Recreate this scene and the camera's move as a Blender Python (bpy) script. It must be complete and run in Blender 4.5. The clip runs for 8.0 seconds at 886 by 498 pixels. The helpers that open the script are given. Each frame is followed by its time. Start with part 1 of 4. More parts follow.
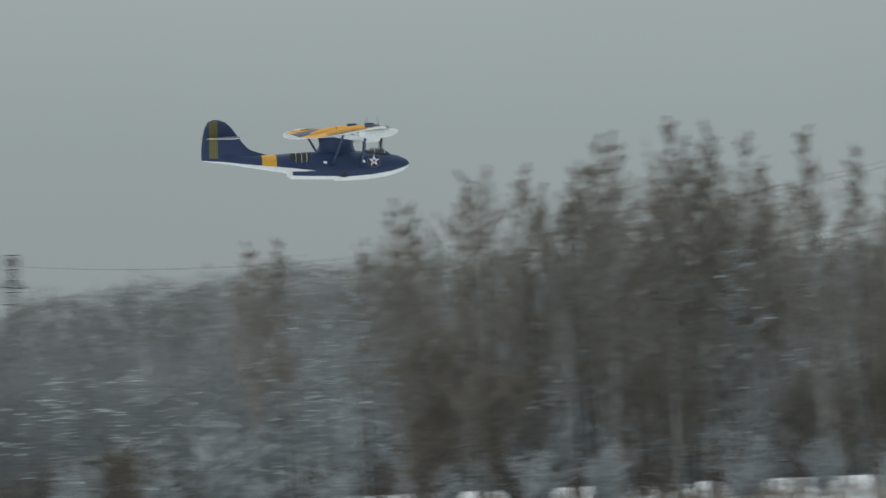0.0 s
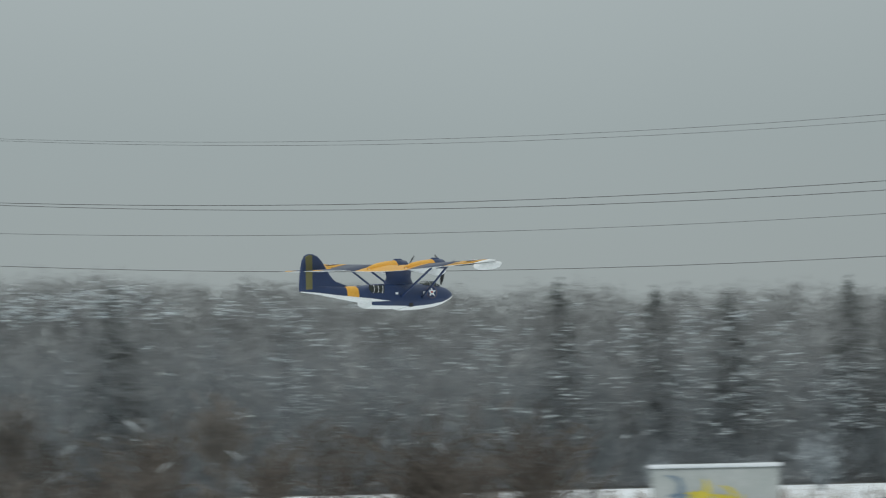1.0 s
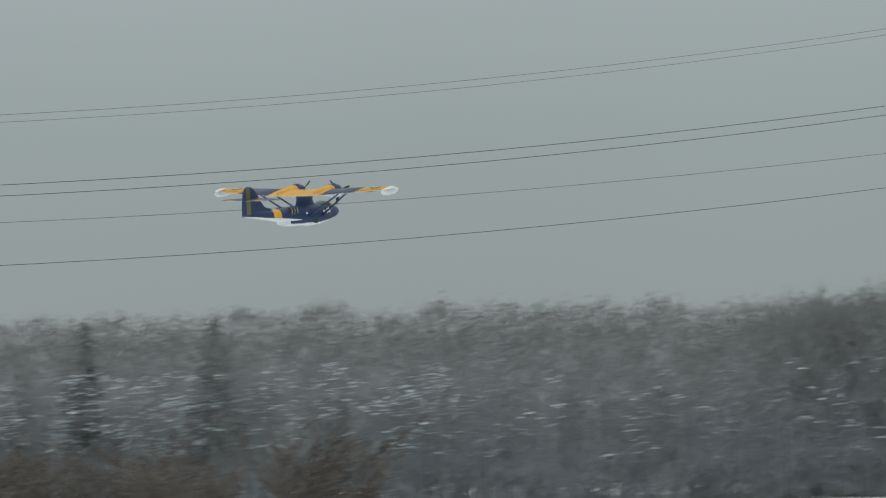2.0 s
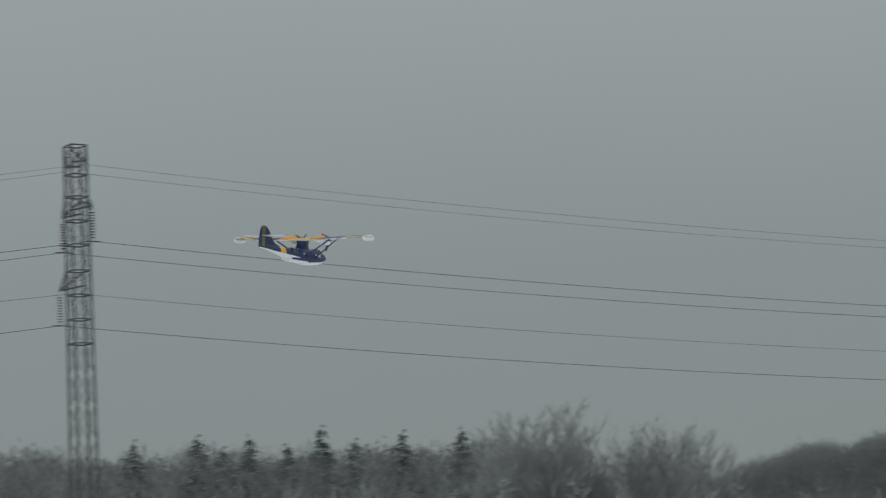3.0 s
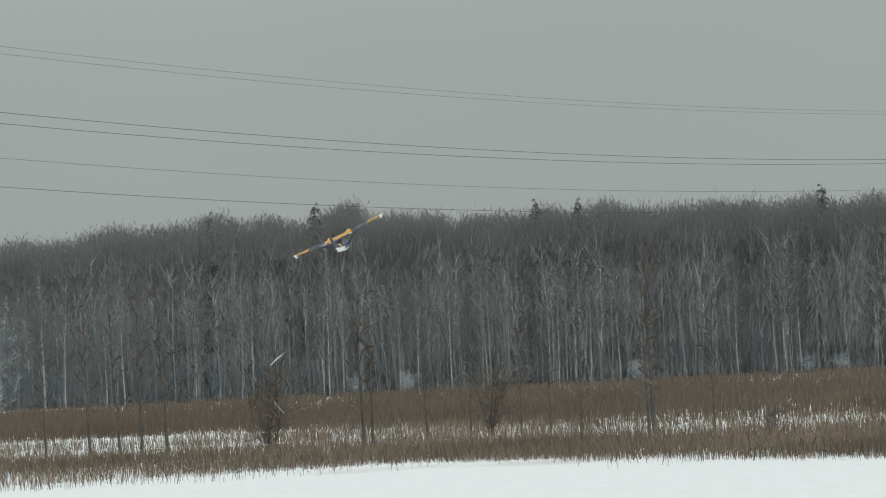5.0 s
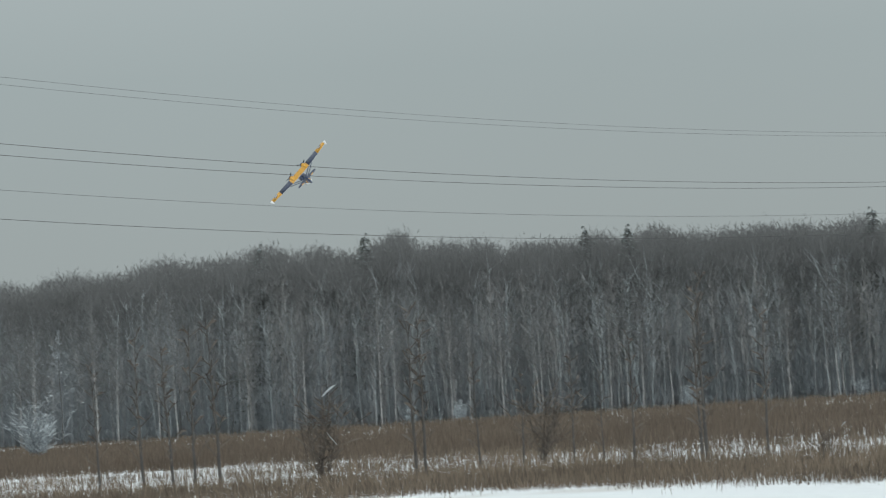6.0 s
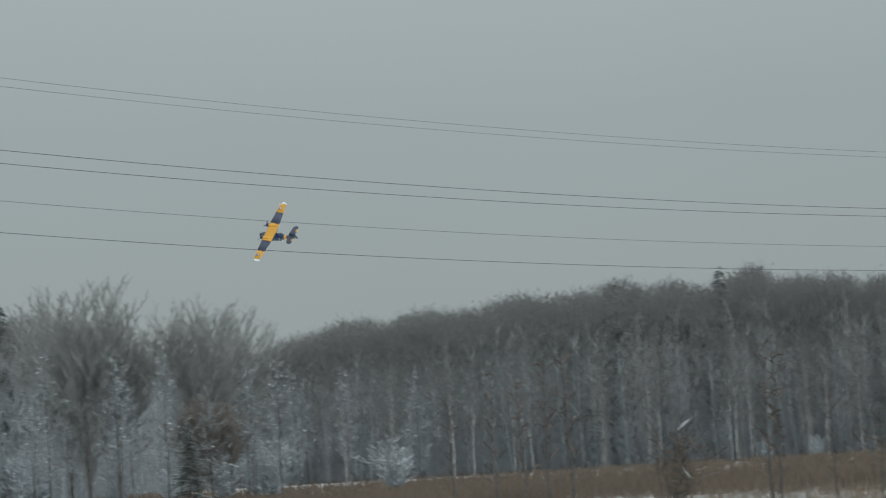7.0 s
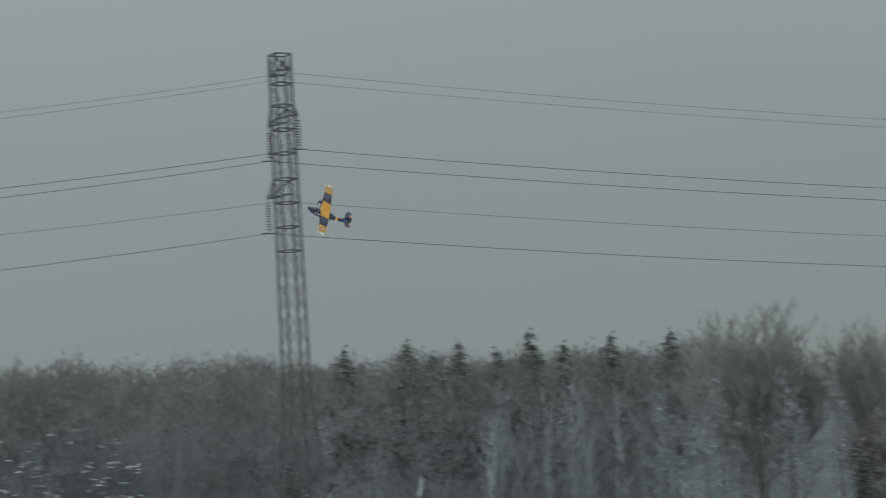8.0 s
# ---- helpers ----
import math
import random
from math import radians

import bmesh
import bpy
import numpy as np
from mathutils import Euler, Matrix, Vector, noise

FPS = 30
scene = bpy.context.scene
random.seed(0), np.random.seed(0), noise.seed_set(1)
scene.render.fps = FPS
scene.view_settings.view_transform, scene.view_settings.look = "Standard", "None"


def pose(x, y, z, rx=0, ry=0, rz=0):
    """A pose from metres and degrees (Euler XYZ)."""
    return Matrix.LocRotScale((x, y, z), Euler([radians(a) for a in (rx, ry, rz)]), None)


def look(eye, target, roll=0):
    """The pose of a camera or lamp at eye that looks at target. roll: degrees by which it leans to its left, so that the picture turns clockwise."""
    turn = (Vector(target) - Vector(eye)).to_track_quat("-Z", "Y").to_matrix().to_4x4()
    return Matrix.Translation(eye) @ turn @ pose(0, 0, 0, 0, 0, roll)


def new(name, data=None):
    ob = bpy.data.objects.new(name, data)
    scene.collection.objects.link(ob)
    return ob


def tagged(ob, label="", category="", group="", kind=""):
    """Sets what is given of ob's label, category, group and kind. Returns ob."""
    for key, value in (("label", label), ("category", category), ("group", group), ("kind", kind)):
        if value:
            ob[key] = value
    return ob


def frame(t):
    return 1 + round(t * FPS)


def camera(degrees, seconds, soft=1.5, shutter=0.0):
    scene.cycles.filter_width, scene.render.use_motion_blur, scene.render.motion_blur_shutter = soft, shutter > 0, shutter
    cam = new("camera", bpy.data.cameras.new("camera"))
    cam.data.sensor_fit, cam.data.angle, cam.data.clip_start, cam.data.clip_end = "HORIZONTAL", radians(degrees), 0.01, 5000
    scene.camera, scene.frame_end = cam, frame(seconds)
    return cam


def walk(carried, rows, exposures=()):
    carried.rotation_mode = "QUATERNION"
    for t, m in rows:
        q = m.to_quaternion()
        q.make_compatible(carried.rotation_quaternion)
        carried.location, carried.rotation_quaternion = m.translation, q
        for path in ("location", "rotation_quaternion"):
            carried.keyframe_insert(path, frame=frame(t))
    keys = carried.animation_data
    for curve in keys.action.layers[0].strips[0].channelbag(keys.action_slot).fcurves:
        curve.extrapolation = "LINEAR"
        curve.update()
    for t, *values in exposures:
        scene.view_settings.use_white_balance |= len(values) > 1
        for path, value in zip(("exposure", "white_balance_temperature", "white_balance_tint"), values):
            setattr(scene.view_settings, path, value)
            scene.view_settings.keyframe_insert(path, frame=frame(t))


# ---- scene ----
cam = camera(20.67, 8.0, soft=1.15, shutter=0.2)
EYE = (0.0, 0.0, 1.7)

# seconds, bearing (clockwise from +y), tilt up, lean
PAN = [
    (0.0, -64.186, 5.244, -2.539),
    (0.1, -59.595, 5.259, -2.393),
    (0.2, -54.701, 5.223, -2.263),
    (0.3, -49.778, 5.322, -2.153),
    (0.4, -45.046, 5.324, -2.060),
    (0.5, -41.129, 5.419, -1.994),
    (0.6, -37.080, 5.435, -1.844),
    (0.7, -32.620, 5.537, -1.708),
    (0.8, -28.214, 5.473, -1.577),
    (0.9, -23.680, 5.393, -1.402),
    (1.0, -19.677, 5.303, -1.225),
    (1.1, -15.708, 5.234, -1.087),
    (1.2, -11.860, 5.180, -0.961),
    (1.3, -8.055, 5.175, -0.850),
    (1.4, -4.265, 5.156, -0.850),
    (1.5, -0.492, 5.176, -0.871),
    (1.6, 3.228, 5.081, -0.968),
    (1.7, 6.705, 5.070, -1.055),
    (2.8, 36.737, 8.213, -2.462),
    (2.9, 38.561, 8.431, -2.723),
    (3.0, 40.390, 8.527, -2.933),
    (3.1, 42.241, 8.599, -3.058),
    (3.2, 43.957, 8.721, -3.150),
    (3.3, 45.492, 8.811, -3.187),
    (3.5, 48.434, 8.704, -2.813),
    (4.0, 55.711, 6.031, -2.737),
    (4.2, 58.267, 4.273, -2.690),
    (4.5, 60.026, 3.229, -2.690),
    (4.7, 60.417, 2.937, -2.758),
    (5.8, 60.040, 3.428, -3.678),
    (6.0, 59.330, 3.714, -3.669),
    (6.2, 58.150, 3.994, -3.659),
    (6.5, 55.749, 4.378, -3.592),
    (6.7, 53.956, 4.663, -3.511),
    (7.0, 51.050, 5.034, -3.470),
    (7.2, 48.501, 5.301, -3.593),
    (7.5, 43.775, 5.774, -3.757),
    (7.7, 40.510, 6.058, -3.687),
    (7.9, 37.138, 6.371, -3.438),
    (8.0, 35.381, 6.499, -3.439),
]


def aim(bearing, tilt, lean):
    a, e = radians(bearing), radians(tilt)
    d = Vector((math.sin(a) * math.cos(e), math.cos(a) * math.cos(e), math.sin(e)))
    return look(EYE, Vector(EYE) + d * 10, lean)


walk(cam, [(t, aim(b, p, r)) for t, b, p, r in PAN],
     exposures=[(0.0, -0.04, 6500, 10), (0.4, 0.2, 6450, 10), (0.7, 0.16, 6450, 10), (1.0, 0.06, 6500, 10), (1.7, 0.0, 6500, 10), (2.8, -0.2, 6500, 10), (3.0, -0.3, 6500, 10), (3.5, -0.48, 6600, 10), (4.0, -0.44, 6800, 10), (4.5, 0.03, 6950, 10),
                (5.8, 0.22, 6550, 10), (6.5, 0.2, 6480, 10), (7.0, 0.12, 6450, 10), (7.7, -0.18, 6450, 10), (8.0, -0.26, 6450, 10)])

# ---- light: a closed overcast sky, three times brighter overhead than at the horizon ----
world = bpy.data.worlds.new("overcast_sky")
scene.world = world
world.use_nodes = True
wn, wl = world.node_tree.nodes, world.node_tree.links
wn.clear()
w_out = wn.new("ShaderNodeOutputWorld")
w_bg = wn.new("ShaderNodeBackground")
w_sky = wn.new("ShaderNodeTexSky")
w_sky.sky_type = "NISHITA"
w_sky.sun_disc = False
w_sky.sun_elevation, w_sky.sun_rotation = radians(18), radians(150)
w_sky.air_density, w_sky.dust_density = 1.0, 3.0
w_grey = wn.new("ShaderNodeHueSaturation")
w_grey.inputs["Saturation"].default_value = 0.15
w_grey.inputs["Value"].default_value = 0.06
w_co = wn.new("ShaderNodeTexCoord")
w_sep = wn.new("ShaderNodeSeparateXYZ")
w_ramp = wn.new("ShaderNodeValToRGB")
w_ramp.color_ramp.elements[0].position, w_ramp.color_ramp.elements[0].color = 0.0, (0.295, 0.328, 0.325, 1)
w_ramp.color_ramp.elements[1].position, w_ramp.color_ramp.elements[1].color = 1.0, (0.96, 1.06, 1.08, 1)
w_mid = w_ramp.color_ramp.elements.new(0.14)
w_mid.color = (0.312, 0.366, 0.372, 1)
w_noise = wn.new("ShaderNodeTexNoise")
w_noise.inputs["Scale"].default_value = 3.0
w_noise.inputs["Detail"].default_value = 4.0
w_nr = wn.new("ShaderNodeMapRange")
w_nr.inputs["To Min"].default_value, w_nr.inputs["To Max"].default_value = 0.94, 1.06
w_mul = wn.new("ShaderNodeMixRGB")
w_mul.blend_type = "MULTIPLY"
w_mul.inputs[0].default_value = 1.0
w_mix = wn.new("ShaderNodeMixRGB")
w_mix.inputs[0].default_value = 0.9
wl.new(w_co.outputs["Generated"], w_sep.inputs[0])
wl.new(w_co.outputs["Generated"], w_noise.inputs["Vector"])
wl.new(w_sep.outputs["Z"], w_ramp.inputs[0])
wl.new(w_noise.outputs["Fac"], w_nr.inputs["Value"])
wl.new(w_ramp.outputs[0], w_mul.inputs[1])
wl.new(w_nr.outputs[0], w_mul.inputs[2])
wl.new(w_sky.outputs[0], w_grey.inputs["Color"])
wl.new(w_grey.outputs[0], w_mix.inputs[1])
wl.new(w_mul.outputs[0], w_mix.inputs[2])
wl.new(w_mix.outputs[0], w_bg.inputs[0])
wl.new(w_bg.outputs[0], w_out.inputs[0])

sun_data = bpy.data.lights.new("sun", "SUN")
sun_data.energy, sun_data.angle, sun_data.color = 0.6, radians(25), (1.0, 0.97, 0.93)
sun = new("sun", sun_data)
sun.matrix_world = look((-30, -60, 60), (0, 0, 0))


# ---- materials ----
def material(name, colours, scale=4.0, rough=0.7, bump=0.2, detail=6.0, metal=0.0, fine=None, island=0.0, stops=(0.3, 0.7), coat=0.0, thin=0.0):
    """Two or three colours mottled by noise at two scales, with fine relief."""
    m = bpy.data.materials.new(name)
    m.use_nodes = True
    n, l = m.node_tree.nodes, m.node_tree.links
    b = n["Principled BSDF"]
    b.inputs["Roughness"].default_value = rough
    b.inputs["Metallic"].default_value = metal
    b.inputs["Coat Weight"].default_value = coat
    co = n.new("ShaderNodeTexCoord")
    big = n.new("ShaderNodeTexNoise")
    big.inputs["Scale"].default_value, big.inputs["Detail"].default_value = scale, detail
    l.new(co.outputs["Object"], big.inputs["Vector"])
    ramp = n.new("ShaderNodeValToRGB")
    e = ramp.color_ramp.elements
    e[0].position, e[0].color = stops[0], (*colours[0], 1)
    e[1].position, e[1].color = stops[1], (*colours[-1], 1)
    if len(colours) > 2:
        e.new(sum(stops) / 2).color = (*colours[1], 1)
    l.new(big.outputs["Fac"], ramp.inputs[0])
    small = n.new("ShaderNodeTexNoise")
    small.inputs["Scale"].default_value, small.inputs["Detail"].default_value = fine or scale * 9, 3.0
    l.new(co.outputs["Object"], small.inputs["Vector"])
    rng = n.new("ShaderNodeMapRange")
    rng.inputs["To Min"].default_value, rng.inputs["To Max"].default_value = 0.82, 1.18
    l.new(small.outputs["Fac"], rng.inputs["Value"])
    mul = n.new("ShaderNodeMixRGB")
    mul.blend_type, mul.inputs[0].default_value = "MULTIPLY", 1.0
    l.new(ramp.outputs[0], mul.inputs[1])
    l.new(rng.outputs[0], mul.inputs[2])
    last = mul
    if island:
        geo = n.new("ShaderNodeNewGeometry")
        ir = n.new("ShaderNodeMapRange")
        ir.inputs["To Min"].default_value, ir.inputs["To Max"].default_value = 1 - island, 1 + island
        l.new(geo.outputs["Random Per Island"], ir.inputs["Value"])
        m2 = n.new("ShaderNodeMixRGB")
        m2.blend_type, m2.inputs[0].default_value = "MULTIPLY", 1.0
        l.new(mul.outputs[0], m2.inputs[1])
        l.new(ir.outputs[0], m2.inputs[2])
        last = m2
    l.new(last.outputs[0], b.inputs["Base Color"])
    if thin:
        # fine twigs let light through from behind
        tr = n.new("ShaderNodeBsdfTranslucent")
        mx = n.new("ShaderNodeMixShader")
        mx.inputs[0].default_value = thin
        l.new(last.outputs[0], tr.inputs["Color"])
        l.new(b.outputs[0], mx.inputs[1])
        l.new(tr.outputs[0], mx.inputs[2])
        l.new(mx.outputs[0], n["Material Output"].inputs["Surface"])
        b.inputs["Specular IOR Level"].default_value = 0.0
    if bump:
        bp = n.new("ShaderNodeBump")
        bp.inputs["Strength"].default_value = bump
        bp.inputs["Distance"].default_value = 0.02
        l.new(small.outputs["Fac"], bp.inputs["Height"])
        l.new(bp.outputs["Normal"], b.inputs["Normal"])
    return m


NAVY = material("navy_foam_paint", [(0.012, 0.03, 0.09), (0.016, 0.038, 0.112)], 9, 0.42, 0.05, coat=0.1)
SLATE = material("slate_blue_paint", [(0.045, 0.058, 0.10), (0.06, 0.075, 0.12)], 9, 0.5, 0.05)
YELLOW = material("orange_yellow_paint", [(0.66, 0.32, 0.03), (0.74, 0.38, 0.045)], 9, 0.45, 0.05)
OLIVE = material("dull_olive_paint", [(0.13, 0.12, 0.04), (0.17, 0.155, 0.055)], 9, 0.5, 0.05)
WHITE = material("white_foam_paint", [(0.74, 0.76, 0.76), (0.82, 0.83, 0.83)], 7, 0.45, 0.05)
BLACK = material("black_plastic", [(0.012, 0.012, 0.014), (0.03, 0.03, 0.032)], 12, 0.4, 0.05)
RUST = material("dull_rust_paint", [(0.20, 0.13, 0.10), (0.27, 0.17, 0.13)], 9, 0.5, 0.05)
FRAME = material("pale_grey_plastic", [(0.34, 0.37, 0.39), (0.42, 0.45, 0.47)], 9, 0.4, 0.05)
RED = material("red_paint", [(0.42, 0.05, 0.03), (0.5, 0.07, 0.04)], 9, 0.5, 0.05)
GLASS = material("smoked_canopy", [(0.05, 0.06, 0.055), (0.09, 0.10, 0.09)], 9, 0.12, 0.0)
STEEL = material("galvanised_steel", [(0.06, 0.063, 0.064), (0.12, 0.125, 0.125)], 2, 0.6, 0.1, metal=0.3)
WIRE = material("aluminium_cable", [(0.07, 0.07, 0.072), (0.10, 0.10, 0.10)], 2, 0.5, 0.0, metal=0.4)
PORCELAIN = material("brown_insulator", [(0.05, 0.035, 0.03), (0.09, 0.06, 0.05)], 6, 0.3, 0.0)
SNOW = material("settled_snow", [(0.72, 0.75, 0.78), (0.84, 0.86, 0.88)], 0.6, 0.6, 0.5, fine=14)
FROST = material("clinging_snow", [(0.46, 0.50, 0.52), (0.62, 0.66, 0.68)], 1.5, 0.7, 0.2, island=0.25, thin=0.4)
BIRCH = material("birch_bark", [(0.10, 0.095, 0.09), (0.29, 0.285, 0.28), (0.42, 0.415, 0.41)], 1.6, 0.85, 0.4, fine=18, island=0.35)
BARK = material("dark_bark", [(0.06, 0.056, 0.053), (0.11, 0.102, 0.095)], 2.5, 0.9, 0.5, fine=20, island=0.3)
# lighter than bare twigs: haze of the distance is put into this colour
TWIG = material("hazed_twigs", [(0.32, 0.327, 0.331), (0.39, 0.398, 0.402)], 0.25, 0.9, 0.0, island=0.12, thin=0.5)
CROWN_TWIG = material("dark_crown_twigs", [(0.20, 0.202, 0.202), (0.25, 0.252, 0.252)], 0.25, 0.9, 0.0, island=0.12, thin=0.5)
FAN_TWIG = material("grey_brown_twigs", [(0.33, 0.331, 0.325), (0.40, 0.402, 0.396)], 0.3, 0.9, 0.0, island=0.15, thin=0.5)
# pale with frost, and lightened further by distance haze put into the colour
BRUSH = material("hazed_frosty_brushwood", [(0.31, 0.332, 0.347), (0.37, 0.395, 0.412)], 0.15, 0.9, 0.0, island=0.15, thin=0.5)
LITTER = material("leaf_litter", [(0.10, 0.085, 0.07), (0.2, 0.19, 0.18), (0.36, 0.37, 0.38)], 0.25, 0.9, 0.4, fine=6)
WARM_TWIG = material("brown_twigs", [(0.27, 0.243, 0.217), (0.35, 0.316, 0.284)], 0.7, 0.9, 0.0, island=0.3, thin=0.5)
ALDER_TWIG = material("brown_alder_twigs", [(0.24, 0.218, 0.200), (0.31, 0.284, 0.262)], 0.7, 0.9, 0.0, island=0.3, thin=0.5)
SHRUB_TWIG = material("dark_brown_twigs", [(0.12, 0.104, 0.091), (0.18, 0.157, 0.138)], 0.7, 0.9, 0.0, island=0.35, thin=0.3)
NEEDLE = material("spruce_needles", [(0.125, 0.142, 0.136), (0.19, 0.208, 0.198)], 1.5, 0.85, 0.2, island=0.3)
REED = material("dry_reed", [(0.105, 0.08, 0.06), (0.165, 0.128, 0.097)], 0.12, 0.9, 0.0, island=0.22)
TUFT = material("dead_grass", [(0.115, 0.09, 0.067), (0.22, 0.172, 0.128)], 0.2, 0.9, 0.0, island=0.5)


def ground_material():
    m = bpy.data.materials.new("snowy_meadow")
    m.use_nodes = True
    n, l = m.node_tree.nodes, m.node_tree.links
    b = n["Principled BSDF"]
    b.inputs["Roughness"].default_value = 0.7
    co = n.new("ShaderNodeTexCoord")
    big = n.new("ShaderNodeTexNoise")
    big.inputs["Scale"].default_value, big.inputs["Detail"].default_value = 0.07, 8
    l.new(co.outputs["Object"], big.inputs["Vector"])
    ramp = n.new("ShaderNodeValToRGB")
    e = ramp.color_ramp.elements
    e[0].position, e[0].color = 0.24, (0.20, 0.15, 0.105, 1)
    e[1].position, e[1].color = 0.38, (0.83, 0.86, 0.88, 1)
    e.new(0.31).color = (0.55, 0.52, 0.48, 1)
    l.new(big.outputs["Fac"], ramp.inputs[0])
    fine = n.new("ShaderNodeTexNoise")
    fine.inputs["Scale"].default_value, fine.inputs["Detail"].default_value = 3.0, 6
    l.new(co.outputs["Object"], fine.inputs["Vector"])
    rng = n.new("ShaderNodeMapRange")
    rng.inputs["To Min"].default_value, rng.inputs["To Max"].default_value = 0.9, 1.05
    l.new(fine.outputs["Fac"], rng.inputs["Value"])
    mul = n.new("ShaderNodeMixRGB")
    mul.blend_type, mul.inputs[0].default_value = "MULTIPLY", 1.0
    l.new(ramp.outputs[0], mul.inputs[1])
    l.new(rng.outputs[0], mul.inputs[2])
    l.new(mul.outputs[0], b.inputs["Base Color"])
    bp = n.new("ShaderNodeBump")
    bp.inputs["Strength"].default_value, bp.inputs["Distance"].default_value = 0.5, 0.08
    l.new(fine.outputs["Fac"], bp.inputs["Height"])
    l.new(bp.outputs["Normal"], b.inputs["Normal"])
    return m


MEADOW = ground_material()


# ---- mesh helpers ----
def part(name, bm, mats, parent=None, label="", smooth=False):
    """Links a bmesh as one mesh object under a thing or a part."""
    me = bpy.data.meshes.new(name)
    bm.normal_update()
    bm.to_mesh(me)
    bm.free()
    for m in (mats if isinstance(mats, (list, tuple)) else [mats]):
        me.materials.append(m)
    if smooth:
        me.polygons.foreach_set("use_smooth", [True] * len(me.polygons))
    ob = new(name, me)
    ob.parent = parent
    return tagged(ob, label)


def raw_mesh(name, verts, faces, mats, index=None):
    me = bpy.data.meshes.new(name)
    me.from_pydata(verts, [], faces)
    for m in mats:
        me.materials.append(m)
    if index is not None:
        me.polygons.foreach_set("material_index", index)
    me.update()
    return me


def at(bearing, dist, z=0.0):
    a = radians(bearing)
    return Vector((dist * math.sin(a), dist * math.cos(a), z))


def tube(bm, a, b, r0, r1, sides=6, caps=True):
    a, b = Vector(a), Vector(b)
    d = (b - a).normalized()
    u = d.orthogonal().normalized()
    v = d.cross(u)
    rings = []
    for p, r in ((a, r0), (b, r1)):
        rings.append([bm.verts.new(p + (u * math.cos(k * math.tau / sides) + v * math.sin(k * math.tau / sides)) * r) for k in range(sides)])
    fs = []
    for k in range(sides):
        fs.append(bm.faces.new((rings[0][k], rings[0][(k + 1) % sides], rings[1][(k + 1) % sides], rings[1][k])))
    if caps:
        fs.append(bm.faces.new(rings[0][::-1]))
        fs.append(bm.faces.new(rings[1]))
    return fs


def pipe(bm, pts, r, sides=4):
    """One unbroken round bar along points."""
    pts = [Vector(p) for p in pts]
    d = (pts[-1] - pts[0]).normalized()
    u = d.orthogonal().normalized()
    w = d.cross(u)
    loft(bm, [[p + (u * math.cos(k * math.tau / sides) + w * math.sin(k * math.tau / sides)) * r for k in range(sides)] for p in pts])


def loft(bm, rings, closed=True, caps=True, mat=None):
    """Skins rings of equal point count; mat(i, k) gives the slot of the face after ring i and point k."""
    vs = [[bm.verts.new(p) for p in ring] for ring in rings]
    n = len(vs[0])
    for i in range(len(vs) - 1):
        for k in range(n if closed else n - 1):
            f = bm.faces.new((vs[i][k], vs[i + 1][k], vs[i + 1][(k + 1) % n], vs[i][(k + 1) % n]))
            f.material_index = mat(i, k) if mat else 0
    if caps and closed:
        bm.faces.new(vs[0])
        bm.faces.new(vs[-1][::-1])
    return vs


def block(bm, lo, hi):
    m = Matrix.Translation((Vector(lo) + Vector(hi)) / 2) @ Matrix.Diagonal((*(Vector(hi) - Vector(lo)), 1))
    return bmesh.ops.create_cube(bm, size=1, matrix=m)["verts"]


# ---- ground ----
def relief(x, y):
    r = math.hypot(x, y)
    h = 0.10 * noise.noise((x * 0.06, y * 0.06, 0)) + 0.04 * noise.noise((x * 0.4, y * 0.4, 3))
    h *= min(1.0, max(0.0, (r - 6) / 20)) * max(0.0, 1 - r / 320)
    return h


def build_ground():
    radii = [0.0] + [2 * 1.075 ** k for k in range(75)] + [700, 1000, 1600, 2600, 4500]
    radii = [r for i, r in enumerate(radii) if i == 0 or r > radii[i - 1]]
    seg = 240
    verts, faces = [(0, 0, 0)], []
    for r in radii[1:]:
        for k in range(seg):
            a = k * math.tau / seg
            x, y = r * math.sin(a), r * math.cos(a)
            verts.append((x, y, relief(x, y)))
    for k in range(seg):
        faces.append((0, 1 + (k + 1) % seg, 1 + k))
    for i in range(len(radii) - 2):
        o = 1 + i * seg
        for k in range(seg):
            k2 = (k + 1) % seg
            faces.append((o + k, o + k2, o + seg + k2, o + seg + k))
    me = raw_mesh("ground", verts, faces, [MEADOW])
    me.polygons.foreach_set("use_smooth", [True] * len(me.polygons))
    tagged(new("ground", me), "snow-covered meadow with brown dead grass showing through", "ground", kind="structure")


build_ground()


# ---- power line ----
TOWERS = [  # bearing, distance, bearing of the cross arms
    (-74.3, 270, -26), (-42.8, 158.5, 33), (31.75, 129.5, 8), (80.0, 264, 16)]
HIGH = 27.5
RUNS = [  # arm offset, height of the wire at the tower, thickness
    (1.1, 26.3, 0.011), (-1.1, 26.3, 0.011), (2.0, 22.0, 0.020), (-2.0, 22.0, 0.020), (0.7, 19.6, 0.014), (2.6, 18.1, 0.020)]


